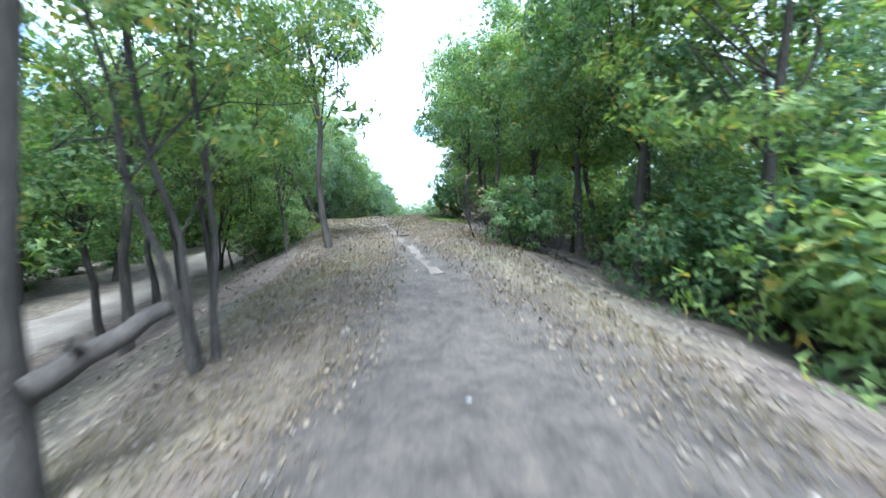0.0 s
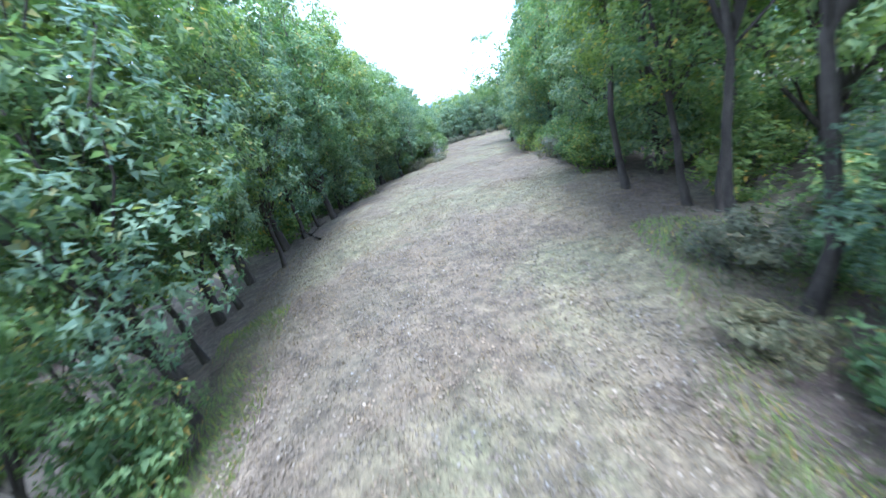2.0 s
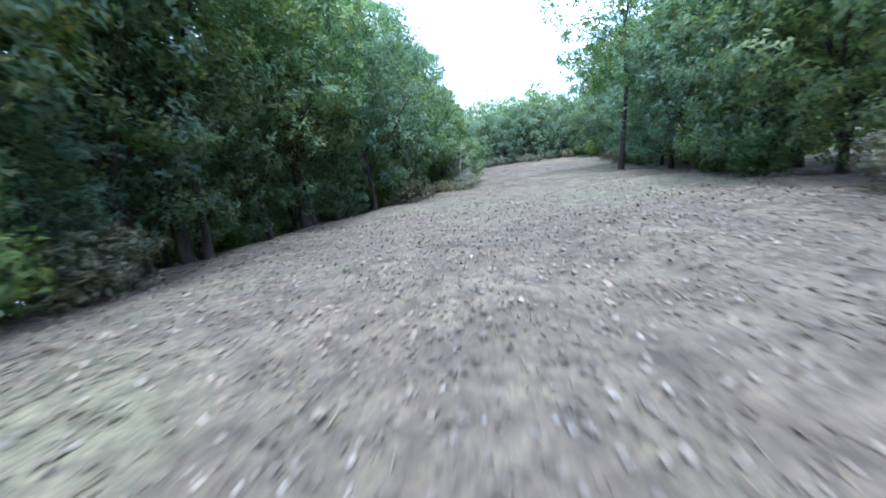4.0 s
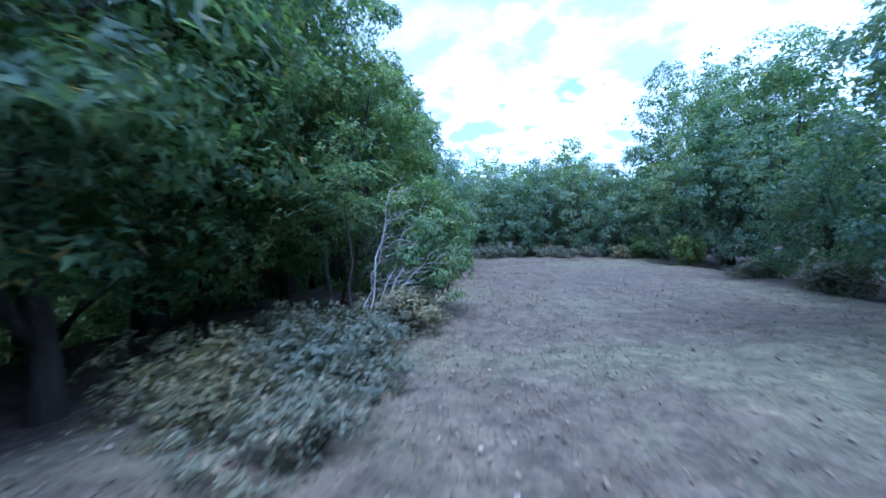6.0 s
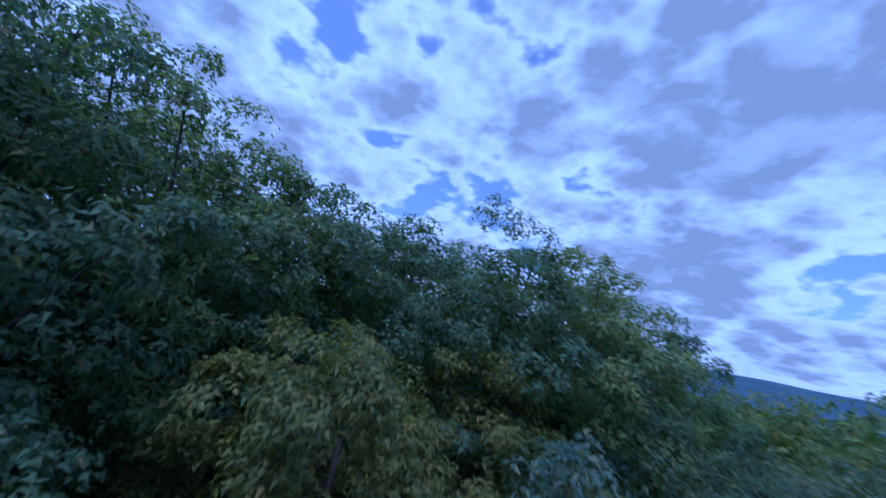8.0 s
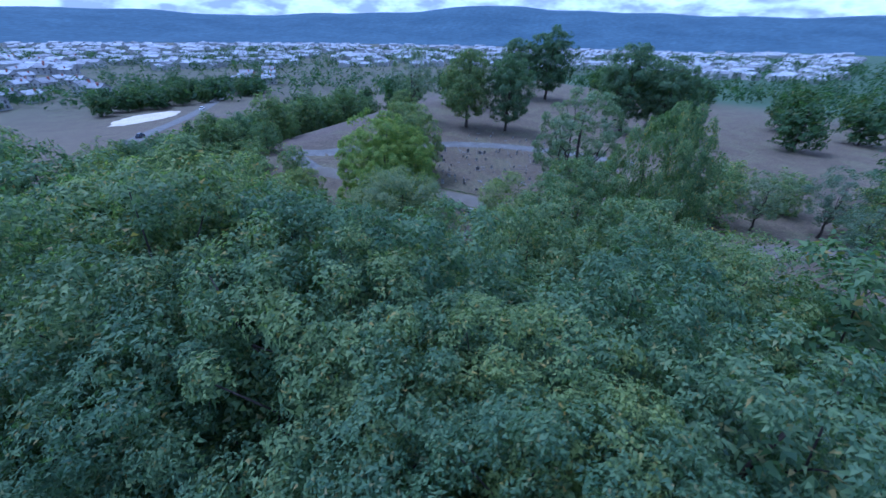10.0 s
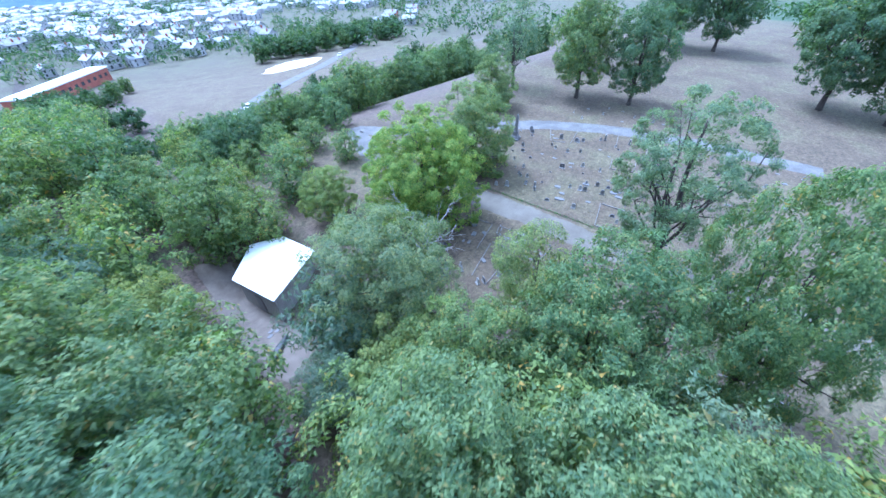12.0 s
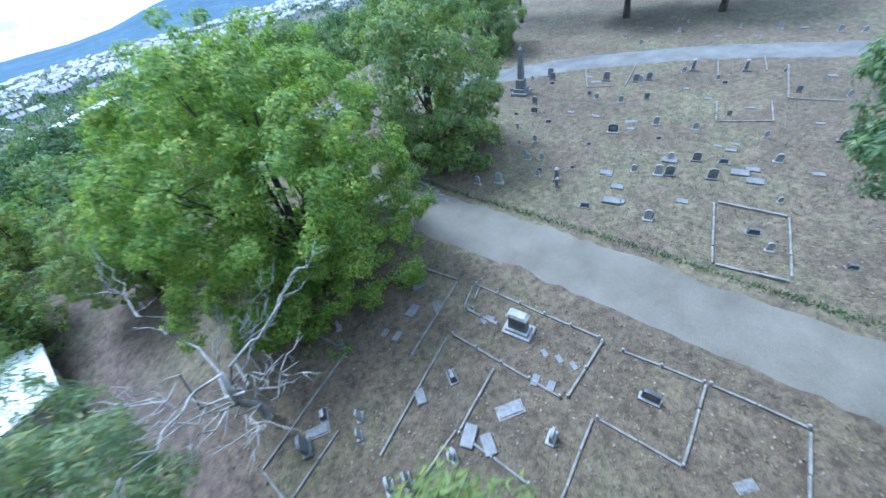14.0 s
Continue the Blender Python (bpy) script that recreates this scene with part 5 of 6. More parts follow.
for spec in (("dark", -75.1, 70.0, 112, 1.3), ("ledger", -77.2, 70.2, 30, 0.9), ("wedge", -66.9, 73.3, 112, 1.15), ("flat", -68.2, 74.2, 110, 1.4), ("tall", -68.1, 70.4, 110, 0.8), ("pale", -64.8, 66.5, 100, 1.1), ("pale", -65.7, 67.6, 120, 1.3),
             ("dark", -74.8, 63.1, 112, 1.0), ("tablet", -76.2, 62.0, 110, 0.9), ("tablet", -81.6, 59.5, 110, 1.1), ("ledger", -82.2, 64.0, 25, 1.0), ("tablet", -82.8, 64.6, 110, 1.1), ("tall", -87.5, 69.7, 110, 1.3), ("tablet", -83.6, 66.9, 110, 1.0), ("tablet", -84.4, 67.6, 110, 0.9),
             ("tall", -88.9, 73.1, 110, 1.2), ("tablet", -68.1, 76.5, 110, 0.7), ("pale", -72.0, 74.9, 110, 1.2), ("tablet", -72.3, 75.4, 115, 1.0), ("wedge", -69.9, 80.7, 112, 1.2), ("tablet", -74.6, 75.9, 110, 0.9), ("wedge", -75.2, 77.2, 112, 1.1), ("flat", -74.6, 78.3, 112, 1.3), ("flat", -74.2, 79.2, 112, 1.2),
             ("tablet", -80.8, 81.3, 112, 1.1), ("pale", -77.6, 71.8, 112, 1.1), ("wedge", -68.4, 68.8, 112, 0.8), ("pale", -69.3, 66.8, 112, 0.8), ("pale", -71.2, 66.1, 112, 0.9), ("flat", -70.5, 72.4, 112, 1.1), ("pale", -78.2, 74.2, 112, 0.9), ("pale", -79.6, 67.9, 112, 1.0), ("tablet", -63.0, 62.9, 100, 0.7)):
    headstone(*spec[:4], spec[4] * 0.8, random.uniform(-5, 5))
for spec in (("tablet", -81.0, 60.2, 110, 0.8), ("pale", -83.6, 67.3, 110, 0.8), ("tall", -67.6, 70.8, 110, 0.7), ("flat", -68.4, 74.5, 112, 0.8), ("pale", -67.9, 76.5, 110, 0.9), ("pale", -76.8, 79.4, 110, 0.8), ("flat", -75.3, 78.7, 112, 0.8), ("flat", -76.9, 76.2, 112, 0.5), ("flat", -77.6, 76.9, 112, 0.5), ("flat", -73.8, 74.7, 112, 1.0), ("pale", -69.0, 67.3, 110, 0.7), ("pale", -69.5, 68.1, 112, 0.7), ("pale", -67.8, 69.1, 110, 0.6), ("pale", -71.6, 73.6, 110, 0.7), ("flat", -70.4, 77.1, 112, 0.7), ("flat", -69.6, 73.7, 112, 0.8)):
    headstone(*spec, tilt=random.uniform(-5, 5))
kerb_line((-84.6, 61.3), (-81.0, 63.9))
kerb_line((-80.9, 64.0), (-82.1, 65.8))
kerb_line((-90.3, 70.5), (-86.6, 72.1))
kerb_line((-92.5, 73.2), (-89.5, 74.4))
# low foot markers in two rows by the lane
for i in range(6):
    headstone("flat", -62.5 - 0.1 * i + 0.03 * i * i, 62.9 + 0.62 * i, 110, 0.5)
    headstone("flat", -61.9 - 0.05 * i, 63.6 + 0.66 * i, 110, 0.5)
grave_rng = np.random.default_rng(77)
for i in range(150):
    row, k = divmod(i, 15)
    x, y = -70 - row * 3.3 + grave_rng.normal(0, 0.5), 52 + k * 2.7 + grave_rng.normal(0, 0.6) + row * 1.2
    lane = np.interp(y, [44, 54, 60, 69, 80, 96], [-64, -79, -86, -92, -97, -101])
    if abs(x - lane) > 3.2 and grave_rng.uniform() < 0.8 and not (x > -66 + 0.15 * (70 - y)):
        headstone(["pale", "flat", "pale", "pale", "flat", "wedge", "tablet"][int(grave_rng.integers(0, 7))], x, y, 112 + grave_rng.normal(0, 6), grave_rng.uniform(0.45, 0.8), grave_rng.normal(0, 5))
# graves on the near side, beyond the trees
kerb_line((-56.7, 96.5), (-53.4, 97.7))
kerb_line((-56.8, 96.6), (-58.1, 98.8))
kerb_line((-58.1, 98.9), (-53.7, 100.4))
kerb_line((-59.2, 101.3), (-52.9, 103.2))
kerb_line((-51.4, 97.9), (-52.1, 99.5))
kerb_line((-69.8, 98.0), (-71.2, 101.0), 0.12, 0.14)
for spec in (("tablet", -54.1, 101.4, 70, 0.8), ("pale", -57.6, 101.0, 70, 0.9), ("wedge", -49.8, 99.9, 70, 1.0), ("pale", -55.3, 105.1, 60, 1.1), ("ledger", -55.7, 104.6, 60, 1.0), ("flat", -60.2, 98.0, 70, 1.0),
             ("pale", -65.6, 111.7, 60, 1.1), ("ledger", -64.4, 112.6, 65, 1.1), ("ledger", -62.6, 112.0, 65, 1.0), ("tablet", -63.2, 114.0, 65, 1.0), ("tablet", -97.2, 104.2, 110, 1.2), ("pale", -100.3, 103.9, 110, 1.2), ("tablet", -105.7, 108.6, 110, 1.2), ("tall", -92, 104, 110, 1.0), ("tablet", -74, 104.5, 110, 0.9), ("pale", -76, 107, 110, 1.0), ("pale", -72.5, 106, 110, 0.8)):
    headstone(*spec, tilt=random.uniform(-5, 5))


def polygon_slab(name, pts, z0, z1, mat, bevel=0.02):
    bm = bmesh.new()
    face = bm.faces.new([bm.verts.new((x, y, z0)) for x, y in pts])
    got = bmesh.ops.extrude_face_region(bm, geom=[face])
    bmesh.ops.translate(bm, verts=[v for v in got["geom"] if isinstance(v, bmesh.types.BMVert)], vec=(0, 0, z1 - z0))
    bmesh.ops.recalc_face_normals(bm, faces=bm.faces[:])
    if bevel:
        bmesh.ops.bevel(bm, geom=bm.edges[:], offset=bevel, segments=1, affect="EDGES")
    return bm_mesh(name, bm, mat)


def shed():
    cx, cy = -35.8, 61.0
    g = on_ground(cx, cy) - 0.1
    ob = thing("shed", Matrix.Translation((cx, cy, g)), "small grey shed with a bright white metal roof", "shed")
    rim = [(-31.8, 60.8), (-35.3, 55.9), (-38.7, 57.0), (-40.0, 62.3), (-33.6, 66.9)]
    rel = [(x - cx, y - cy) for x, y in rim]
    part("roof", polygon_slab("roof", rel, 3.05, 3.2, M["metal_roof"]), ob, "bright white metal roof", m=pose(0, 0, 0, 1.2, -1.5, 0))
    inner = [(x * 0.88, y * 0.88) for x, y in rel]
    for i in range(5):
        a, b = np.array(inner[i]), np.array(inner[(i + 1) % 5])
        ln, ang = float(np.hypot(*(b - a))), math.degrees(math.atan2(*(b - a)[::-1]))
        n = max(2, round(ln / 0.45))
        board = box_mesh("board", ln / n - 0.015, 0.06, 3.0, M["shed_wall"], 0.008)
        wall = part("wall", box_mesh("wall", ln, 0.05, 3.0, M["shed_wall"], 0.0), ob, m=pose(*((a + b) / 2), 0, 0, 0, ang))
        for k in range(n):
            part("board", board, wall, m=pose((k + 0.5) * ln / n - ln / 2, -0.04, 0.01))
    part("door", box_mesh("door", 1.0, 0.07, 2.05, M["stone_dark"], 0.01), ob, "dark plank door", m=pose((inner[4][0] + inner[0][0]) / 2 + 0.06, (inner[4][1] + inner[0][1]) / 2 + 0.06, 0.02, 0, 0, math.degrees(math.atan2(inner[0][1] - inner[4][1], inner[0][0] - inner[4][0]))))


shed()


def bundle(x, y, turn, ln, r):
    V, F = [], []
    tube(V, F, [(-ln / 2, 0, r), (-ln / 2 + 0.08, 0, r), (-ln / 6, 0.03, r), (ln / 6, -0.02, r * 1.02), (ln / 2 - 0.08, 0, r), (ln / 2, 0, r)], [r * 0.3, r * 0.85, r, r * 0.96, r * 0.9, r * 0.3], 9)
    ob = part("wrapped_roll", mesh_from("roll", V, F, M["black_plastic"], smooth=True))
    ob.matrix_world = Matrix.Translation((x, y, on_ground(x, y) - 0.02)) @ pose(0, 0, 0, 0, 0, turn)
    tagged(ob, "black plastic-wrapped roll lying on bare soil", "roll", "rolls beside the shed")


for i in range(5):
    bundle(-31.2 - 0.36 * i, 70.6 - 0.42 * i, 28 + random.uniform(-6, 6), 1.5 + 0.15 * random.random(), 0.2)
for x, y in ((-32.4, 66.6), (-32.9, 66.9), (-32.1, 67.2)):
    headstone("flat", x, y, 30, 0.7)
strip("shed_yard", [(-31, 54), (-31.4, 60), (-32.2, 66), (-32.2, 71), (-33, 75)], [3.0, 4.4, 5.4, 5.2, 2.5], M["dirt"], "bare reddish soil round the shed", 0.03, 0.6, 0.25)


# ---- the valley: houses, sheds, cars ----
HOUSES = {}


def gable_mesh(w, d, h, rise, mat, over=0.4, thick=0.25):
    """A gable roof of two thick slopes."""
    bm = bmesh.new()
    a, b = w / 2 + over, d / 2 + over
    drop = rise * over / (w / 2)
    prof = [(-a, h - drop), (0, h + rise), (a, h - drop), (a, h - drop + thick), (0, h + rise + thick), (-a, h - drop + thick)]
    for flip in (0, 1):
        q = [prof[0], prof[1], prof[4], prof[5]] if not flip else [prof[1], prof[2], prof[3], prof[4]]
        front, back = [bm.verts.new((x, -b, z)) for x, z in q], [bm.verts.new((x, b, z)) for x, z in q]
        bm.faces.new(front)
        bm.faces.new(back[::-1])
        for i in range(4):
            bm.faces.new((front[i], front[(i + 1) % 4], back[(i + 1) % 4], back[i]))
    bmesh.ops.recalc_face_normals(bm, faces=bm.faces[:])
    return bm_mesh("roof", bm, mat)


def wall_mesh(w, d, h, rise, mat):
    """Walls with gable ends."""
    bm = bmesh.new()
    prof = [(-w / 2, -1.5), (w / 2, -1.5), (w / 2, h), (0, h + rise), (-w / 2, h)]
    front, back = [bm.verts.new((x, -d / 2, z)) for x, z in prof], [bm.verts.new((x, d / 2, z)) for x, z in prof]
    bm.faces.new(front)
    bm.faces.new(back[::-1])
    for i in range(5):
        bm.faces.new((front[i], front[(i + 1) % 5], back[(i + 1) % 5], back[i]))
    bmesh.ops.recalc_face_normals(bm, faces=bm.faces[:])
    return bm_mesh("wall", bm, mat)


def house(style, x, y, turn, size=1.0):
    m = Matrix.Translation((x, y, on_ground(x, y))) @ pose(0, 0, 0, 0, 0, turn) @ Matrix.Diagonal((size, size, size, 1))
    if style in HOUSES:
        return copy_thing(HOUSES[style], m)
    w, d, h, rise, wm, rm, label = {
        "white": (8, 11, 5.4, 2.4, "house_wall", "roof_pale", "white house with a pale shingle roof"),
        "grey": (8, 10, 5.2, 2.6, "house_wall", "roof_grey", "white house with a grey shingle roof"),
        "long": (11, 24, 4.5, 1.6, "house_wall", "roof_pale", "long pale building with a low roof"),
        "brick": (9, 12, 6.2, 2.8, "house_brick", "roof_grey", "red brick house with a grey roof"),
    }[style]
    ob = thing("house", m, label, "house", "houses of the town")
    part("wall", wall_mesh(w, d, h, rise, M[wm]), ob)
    part("roof", gable_mesh(w, d, h, rise, M[rm]), ob)
    part("chimney", box_mesh("chimney", 0.9, 0.9, 2.0, M["house_brick"], 0.0), ob, m=pose(w * 0.22, d * 0.2, h + rise * 0.5))
    pane = box_mesh("pane", 1.1, 0.08, 1.5, M["pane"], 0.0)
    for fx in (-0.25, 0.25):
        for fz in (0.9, 3.3):
            for side in (-1, 1):
                part("window", pane, ob, m=pose(fx * w, side * (d / 2 + 0.03), fz))
                part("window", pane, ob, m=pose(side * (w / 2 + 0.03), fx * d, fz, 0, 0, 90))
    HOUSES[style] = ob
    return ob


def warehouse(x, y, turn):
    ob = thing("warehouse", Matrix.Translation((x, y, on_ground(x, y))) @ pose(0, 0, 0, 0, 0, turn), "long red-walled building with a white flat roof", "building")
    part("wall", box_mesh("wall", 62, 9, 7.5, M["house_brick"], 0.0, 1.0, -1.5), ob)
    part("roof", box_mesh("roof", 63, 10, 0.7, M["metal_roof"], 0.05), ob, "white flat roof", m=pose(0, 0, 6.0))
    pane = box_mesh("pane", 2.2, 0.1, 1.6, M["pane"], 0.0)
    for i in range(12):
        for side in (-1, 1):
            part("window", pane, ob, m=pose(-27.5 + 5 * i, side * 4.55, 2.4))


warehouse(-20, -176, 55)


def car(x, y, turn, paint, label):
    ob = thing("car", Matrix.Translation((x, y, on_ground(x, y) + 0.17)) @ pose(0, 0, 0, 0, 0, turn), label, "car", "cars on the road")
    part("body", box_mesh("body", 4.5, 1.8, 0.65, M[paint], 0.12, 0.95, 0.3, 2), ob)
    cabin = part("cabin", box_mesh("cabin", 2.5, 1.6, 0.6, M["pane"], 0.08, 0.78, 0.93, 2), ob, m=pose(-0.2, 0, 0))
    part("car_roof", box_mesh("car_roof", 1.85, 1.2, 0.06, M[paint], 0.02, 0.95, 1.52), cabin)
    V, F = [], []
    tube(V, F, [(0, -0.12, 0), (0, 0.12, 0)], [0.33, 0.33], 12)
    F.append(tuple(range(11, -1, -1)))
    wheel = mesh_from("wheel", V, F, M["rubber"])
    for sx in (-1.4, 1.4):
        for sy in (-0.82, 0.82):
            part("wheel", wheel, ob, m=pose(sx, sy, 0.33))


car(-86, -69, 43, "car_dark", "dark car on the asphalt road")
car(-67, -47, 51, "car_white", "white car on the asphalt road")
car(-60.5, -39, 51, "car_white", "white van-like car on the road")
car(-150, -132, 45, "car_white", "white car at the junction")

town = np.random.default_rng(9)
for i, (x, y, t) in enumerate(((-232, -212, 40), (-246, -225, 42), (-262, -238, 40), (-280, -258, 40), (-268, -214, 40), (-300, -250, 42), (-320, -275, 40))):
    house("brick" if i % 3 == 0 else "white", x, y, t)
count = 0
for _ in range(4000):
    if count >= 190:
        break
    q, a = town.uniform(330, 820), radians(town.uniform(160, 206))
    x, y = -30 - math.sin(a) * q, 95 + math.cos(a) * q
    if y > road_y(x) - 55 and x < -60 or not free(x, y, 7):
        continue
    CLEAR.append((x, y, 7))
    house(["white", "grey", "white", "grey", "long" if q > 500 else "white"][int(town.integers(0, 5))], x, y, 20 + 90 * int(town.integers(0, 2)) + town.normal(0, 4), town.uniform(0.85, 1.25))
    count += 1


def townscape(name, n, ring, arc, seed, label):
    """Houses too far off to count, one mesh: walls and gable roofs."""
    g = np.random.default_rng(seed)
    V, F, I = [], [], []
    for _ in range(n):
        q, a = g.uniform(*ring), radians(g.uniform(*arc))
        x, y = -30 - math.sin(a) * q, 90 + math.cos(a) * q
        z = on_ground(x, y)
        w, d, h = g.uniform(4, 6), g.uniform(5, 13), g.uniform(4, 7)
        t = radians(25 + 90 * int(g.integers(0, 2)))
        c, s = math.cos(t), math.sin(t)
        k = len(V)
        for px, py, pz in ((-w, -d, -1), (w, -d, -1), (w, d, -1), (-w, d, -1), (-w, -d, h), (w, -d, h), (w, d, h), (-w, d, h), (0, -d, h + 2.5), (0, d, h + 2.5)):
            V.append((x + px * c - py * s, y + px * s + py * c, z + pz))
        F += [(k, k + 1, k + 5, k + 8, k + 4), (k + 2, k + 3, k + 7, k + 9, k + 6), (k + 1, k + 2, k + 6, k + 5), (k + 3, k, k + 4, k + 7), (k + 5, k + 6, k + 9, k + 8), (k + 7, k + 4, k + 8, k + 9)]
        r = int(g.choice([1, 1, 1, 2]))
        I += [0, 0, 0, 0, r, r]
    tagged(part(name, mesh_from(name, V, F, [M["house_wall"], M["roof_pale"], M["roof_grey"]], index=I)), label, "town", kind="stuff")


townscape("southern_townscape", 900, (560, 1300), (150, 215), 12, "pale roofs of the town across the valley")
townscape("western_townscape", 900, (560, 1300), (72, 150), 13, "pale roofs of the town along the valley")


# ---- ground cover ----
def blades(name, x, y, size, wide, mat, label, seed, lean=0.5, category="grass"):
    """Grass blades as one mass: each a bent three-sided sliver."""
    g = np.random.default_rng(seed)
    n = len(x)
    z = height(x, y) - 0.01
    a, b = g.uniform(0, 6.28, n), g.uniform(0, 6.28, n)
    ln = size * g.uniform(0.4, 1.3, n)
    w = wide * g.uniform(0.6, 1.4, n)
    tilt = lean * g.uniform(0.2, 1.6, n)
    p = np.stack([x, y, z], 1)
    side = np.stack([np.cos(a), np.sin(a), 0 * a], 1) * w[:, None]
    tip = np.stack([np.cos(b) * tilt, np.sin(b) * tilt, np.ones(n)], 1) * ln[:, None]
    v = np.stack([p - side, p + side, p + tip], 1).reshape(-1, 3)
    me = mesh_from(name, v.tolist(), np.arange(3 * n).reshape(-1, 3).tolist(), mat)
    return tagged(part(name, me), label, category, kind="stuff")


def litter(name, x, y, size, mat, label, seed):
    """Fallen leaves lying about, slightly curled."""
    g = np.random.default_rng(seed)
    n = len(x)
    z = height(x, y) + 0.012
    a = g.uniform(0, 6.28, n)
    ln = size * g.uniform(0.5, 1.4, n)
    d = np.stack([np.cos(a), np.sin(a), g.normal(0, 0.25, n)], 1) * ln[:, None]
    s = np.stack([-np.sin(a), np.cos(a), g.normal(0, 0.25, n)], 1) * (ln * 0.5)[:, None]
    p = np.stack([x, y, z + 0.01], 1)
    v = np.stack([p, p + d * 0.5 + s, p + d + np.array([0, 0, 0.02]), p + d * 0.5 - s], 1).reshape(-1, 3)
    tagged(part(name, mesh_from(name, v.tolist(), np.arange(4 * n).reshape(-1, 4).tolist(), mat)), label, "leaves", kind="stuff")


def spread(n, ylo, yhi, lo, hi, seed):
    """Points along the trail, from lo to hi of its half-widths."""
    g = np.random.default_rng(seed)
    y = g.uniform(ylo, yhi, n)
    u = g.uniform(lo, hi, n)
    x = trail_x(y) + np.where(u < 0, u * left_width(y), u * right_width(y))
    return x, y


def path_gap(x, y):
    """How far a point lies from the bare path."""
    px = np.interp(y, [0, 4, 8, 11, 13, 16.5, 18.7, 21.5, 25], [0.3, 0.2, -0.3, -0.9, -1.5, -2.4, -3.0, -3.7, -4.3])
    hw = np.interp(y, [0, 4, 8, 11, 13, 25], [1.5, 1.2, 0.7, 0.35, 0.25, 0.05])
    return np.abs(x - px) - hw


x, y = spread(90000, -1, 42, -1.3, 1.25, 21)
keep = path_gap(x, y) > np.random.default_rng(8).normal(0.05, 0.22, len(x))
blades("dry_trail_grass", x[keep], y[keep], 0.1, 0.008, M["straw"], "short dry straw-coloured grass on the trail", 1)
for side, lo, hi in ((26, 0.85, 1.5), (28, -1.45, -0.95)):
    x, y = spread(9000, 17, 32, lo, hi, side)
    blades("verge_grass", x, y, 0.16, 0.009, M["leaf_broad"], "green grass along the edge of the trail", side)
x, y = spread(60000, 40, 106, -1.08, 1.08, 22)
blades("dry_meadow_grass", x, y, 0.07, 0.009, M["straw"], "mown dry meadow grass", 2, 1.3)
x, y = spread(40000, 0, 60, -2.2, 1.7, 23)
keep = path_gap(x, y) > -0.2
litter("fallen_leaves", x[keep], y[keep], 0.055, M["litter"], "dry brown fallen leaves strewn along the trail", 3)
x, y = spread(34000, 14, 62, -1.05, 1.05, 27)
litter("trail_leaves", x, y, 0.05, M["litter"], "pale dry leaves scattered over the mown meadow", 11)
x, y = spread(14000, 60, 105, -1.8, 1.4, 24)
litter("meadow_leaves", x, y, 0.055, M["litter"], "dry fallen leaves on the meadow", 4)
g = np.random.default_rng(31)
x, y = g.uniform(-92, -46, 60000), g.uniform(50, 112, 60000)
lane = np.interp(y, [48, 58, 66.8, 77.5, 89, 99.6, 112], [-57, -59.4, -60.9, -63.3, -65.4, -67.8, -72.4])
keep = (np.abs(x - lane) > 2.3) & (x < -46 - 0.25 * (y - 70))
blades("cemetery_grass", x[keep], y[keep], 0.13, 0.016, M["straw"], "dry patchy cemetery grass", 5)
x, y = g.uniform(-80, -45, 26000), g.uniform(58, 100, 26000)
lane = np.interp(y, [48, 58, 66.8, 77.5, 89, 99.6, 112], [-57, -59.4, -60.9, -63.3, -65.4, -67.8, -72.4])
keep = (np.abs(x - lane) > 2.2) & (x < -45 - 0.25 * (y - 70))
litter("cemetery_leaves", x[keep], y[keep], 0.09, M["litter"], "dry fallen leaves among the graves", 9)
s = g.uniform(60, 100, 2200)
lane = np.interp(s, [48, 58, 66.8, 77.5, 89, 99.6, 112], [-57, -59.4, -60.9, -63.3, -65.4, -67.8, -72.4])
blades("lane_verge_weeds", lane - 2.5 + g.normal(0, 0.12, 2200), s, 0.2, 0.03, M["leaf_dark"], "dark weeds along the upper edge of the lane", 6, 0.8, "weeds")


def pebble(x, y, r):
    bm = bmesh.new()
    bmesh.ops.create_icosphere(bm, subdivisions=1, radius=1.0)
    for v in bm.verts:
        v.co = Vector((v.co.x * r * random.uniform(0.8, 1.3), v.co.y * r * random.uniform(0.7, 1.1), v.co.z * r * 0.5))
    ob = part("stone", bm_mesh("stone", bm, M["rock"]))
    ob.matrix_world = Matrix.Translation((x, y, on_ground(x, y) + r * 0.2))
    tagged(ob, "small pale stone on the trail", "stone", "stones on the trail")


for _ in range(40):
    y = random.uniform(3, 40)
    pebble(float(trail_x(y)) + random.uniform(-1.8, 2.2), y, random.uniform(0.015, 0.04))


def log(name, a, b, r0, r1, label, mat="bark", twigs=4, lift_a=0.0, lift_b=0.0):
    """A fallen branch or trunk from a to b, with broken side twigs."""
    g = np.random.default_rng(int(abs(a[0] * 100) + abs(a[1] * 10)))
    p, q = np.array([*a, on_ground(*a) + r0 * 0.6 + lift_a]), np.array([*b, on_ground(*b) + r1 * 0.6 + lift_b])
    V, F = [], []
    line = bent(g, p, q, 6, 0.02, 0.012)
    tube(V, F, line, list(np.linspace(r0, r1, 7)), 8)
    for _ in range(twigs):
        k = int(g.integers(2, 6))
        e = line[k] + np.array([g.normal(0, 0.5), g.normal(0, 0.5), g.uniform(0.1, 0.8)])
        tube(V, F, bent(g, line[k], e, 3, 0.05), [r1 * 0.7, r1 * 0.5, r1 * 0.35, r1 * 0.15], 5)
    ob = part(name, mesh_from(name, V, F, M[mat], smooth=True))
    tagged(ob, label, "branch", "fallen wood")




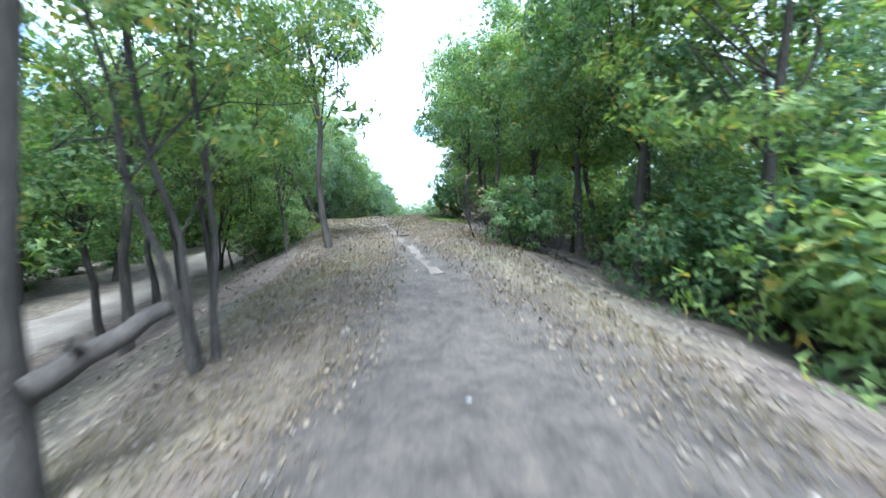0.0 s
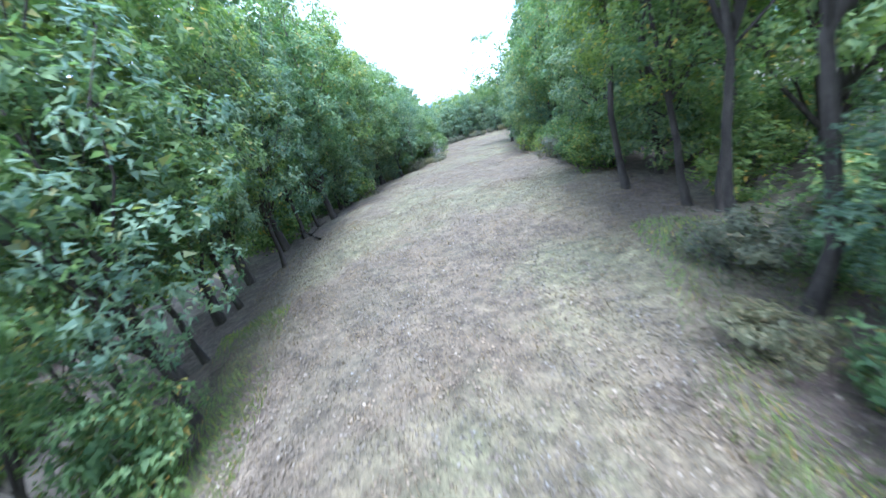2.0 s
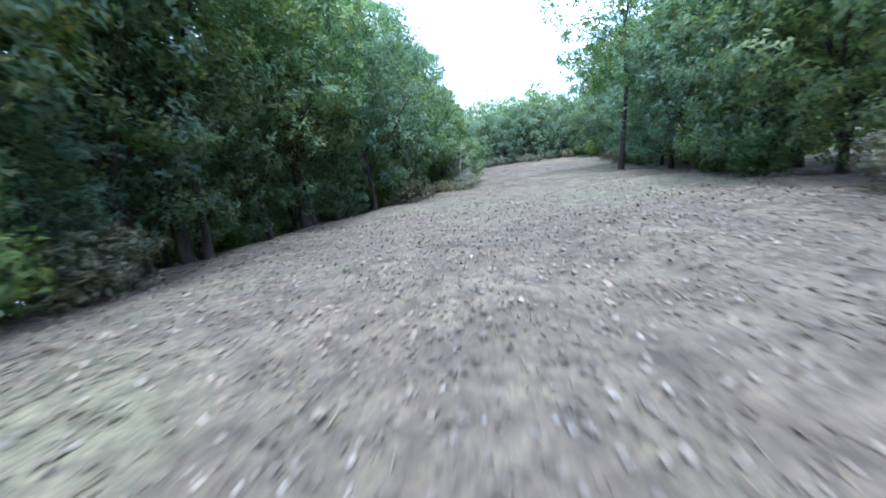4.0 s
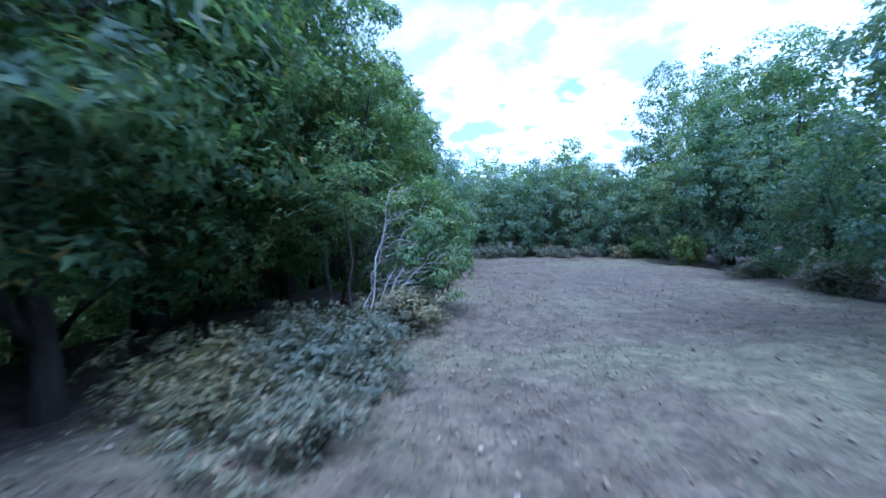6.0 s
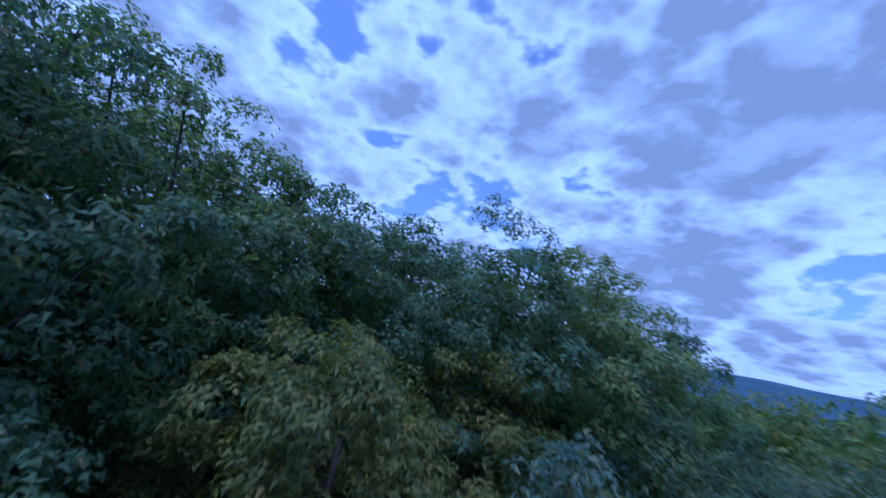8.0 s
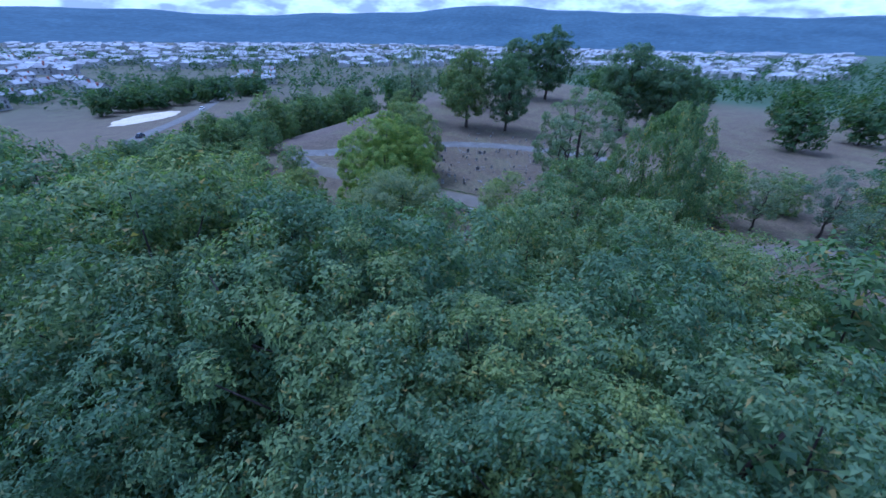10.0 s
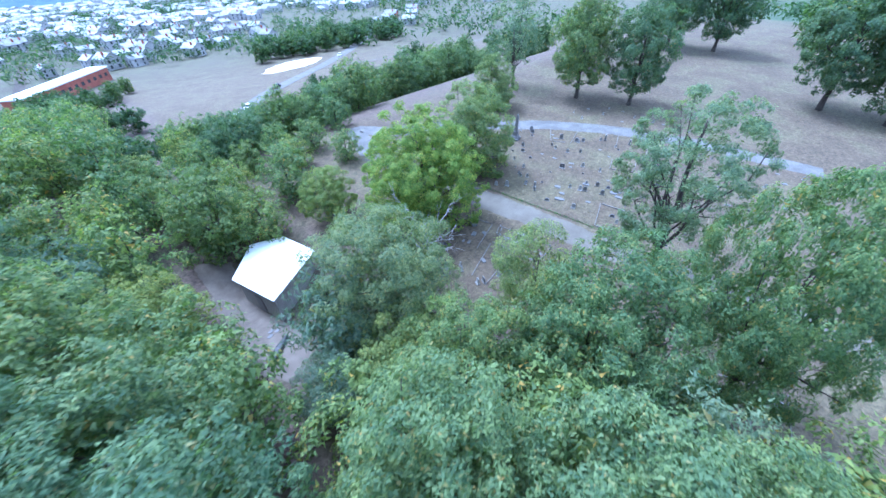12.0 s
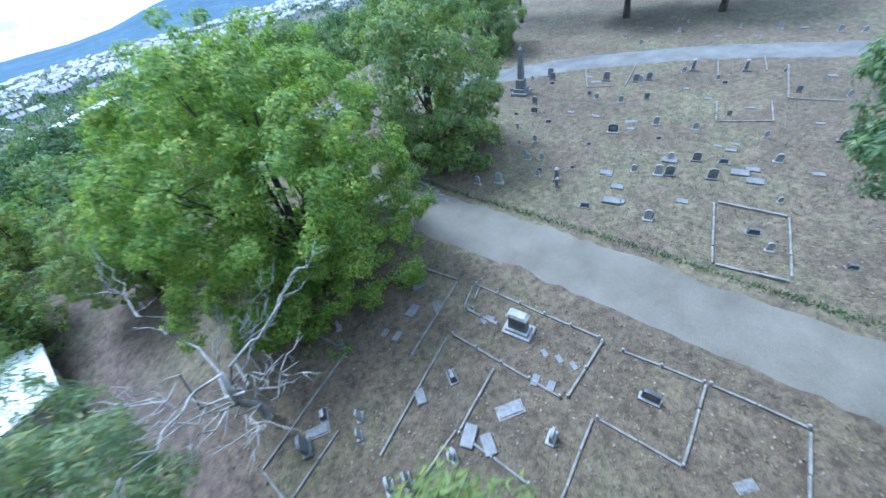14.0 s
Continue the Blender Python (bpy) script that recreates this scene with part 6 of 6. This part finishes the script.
def leaning_tree(x, y, seed):
    """A dark half-fallen tree: a leaning trunk with long forked limbs."""
    g = np.random.default_rng(seed)
    ob = thing("leaning_tree", Matrix.Translation((x, y, on_ground(x, y))), "half-fallen dark tree leaning out from the bank with long forked limbs", "tree")
    V, F = [], []
    line = bent(g, (0, 0.25, -0.15), (-0.5, -3.3, 2.5), 6, 0.03, 0.012)
    tube(V, F, line, [0.15, 0.14, 0.135, 0.13, 0.12, 0.11, 0.1], 9)
    part("trunk", mesh_from("trunk", V, F, M["bark"], smooth=True), ob)
    tips = []
    for k, end, r in ((3, (-1.6, -3.0, 4.6), 0.075), (4, (-0.2, -4.9, 5.4), 0.08), (6, (-0.9, -6.2, 4.6), 0.09), (6, (-1.9, -5.0, 4.0), 0.07), (2, (-1.8, -1.6, 1.9), 0.06), (5, (0.4, -3.6, 5.0), 0.06), (4, (-2.4, -4.0, 2.6), 0.05)):
        V, F = [], []
        limb = bent(g, line[k], end, 5, 0.1, 0.03)
        tube(V, F, limb, [r * (1 - 0.15 * i) for i in range(6)], 6)
        for _ in range(5):
            p = limb[int(g.integers(2, 6))]
            q = p + (np.array(end) - line[k]) * g.uniform(0.15, 0.35) + g.normal(0, 0.4, 3)
            tips.append(q)
            tube(V, F, bent(g, p, q, 3, 0.05), [r * 0.4, r * 0.3, r * 0.2, r * 0.08], 4)
        tips.append(np.array(end))
        part("limb", mesh_from("limb", V, F, M["bark"], smooth=True), ob)
    v, f = leaves(g, np.array(tips), 0.5, 34, 0.13)
    part("crown", mesh_from("crown", v.tolist(), f.tolist(), M["leaf_yellow"]), ob)


leaning_tree(-6.25, 19.2, 4)
log("broken_limb", (-2.7, 2.35), (-2.25, 3.0), 0.1, 0.07, "broken grey limb jutting from a trunk", "bark", 1, 0.75, 1.1)
log("fallen_branch", (1.9, 11.2), (3.6, 9.4), 0.06, 0.04, "dead branch lying beside the trail", "bark", 4)
log("fallen_branch", (1.6, 14.0), (3.4, 12.2), 0.06, 0.04, "broken dead branch at the trail's edge", "bark", 4)
log("fallen_branch", (-12.6, 40.6), (-14.6, 42.6), 0.09, 0.05, "dead branch under the woodland edge", "bark", 6, 0.0, 0.5)
log("fallen_branch", (-13.2, 72.6), (-14.8, 71.4), 0.06, 0.04, "pale dead branch under the dark trees", "bark_pale", 2)
log("fallen_branch", (-1.2, 13.2), (-1.7, 13.35), 0.03, 0.02, "short stick across the footpath", "bark", 1)
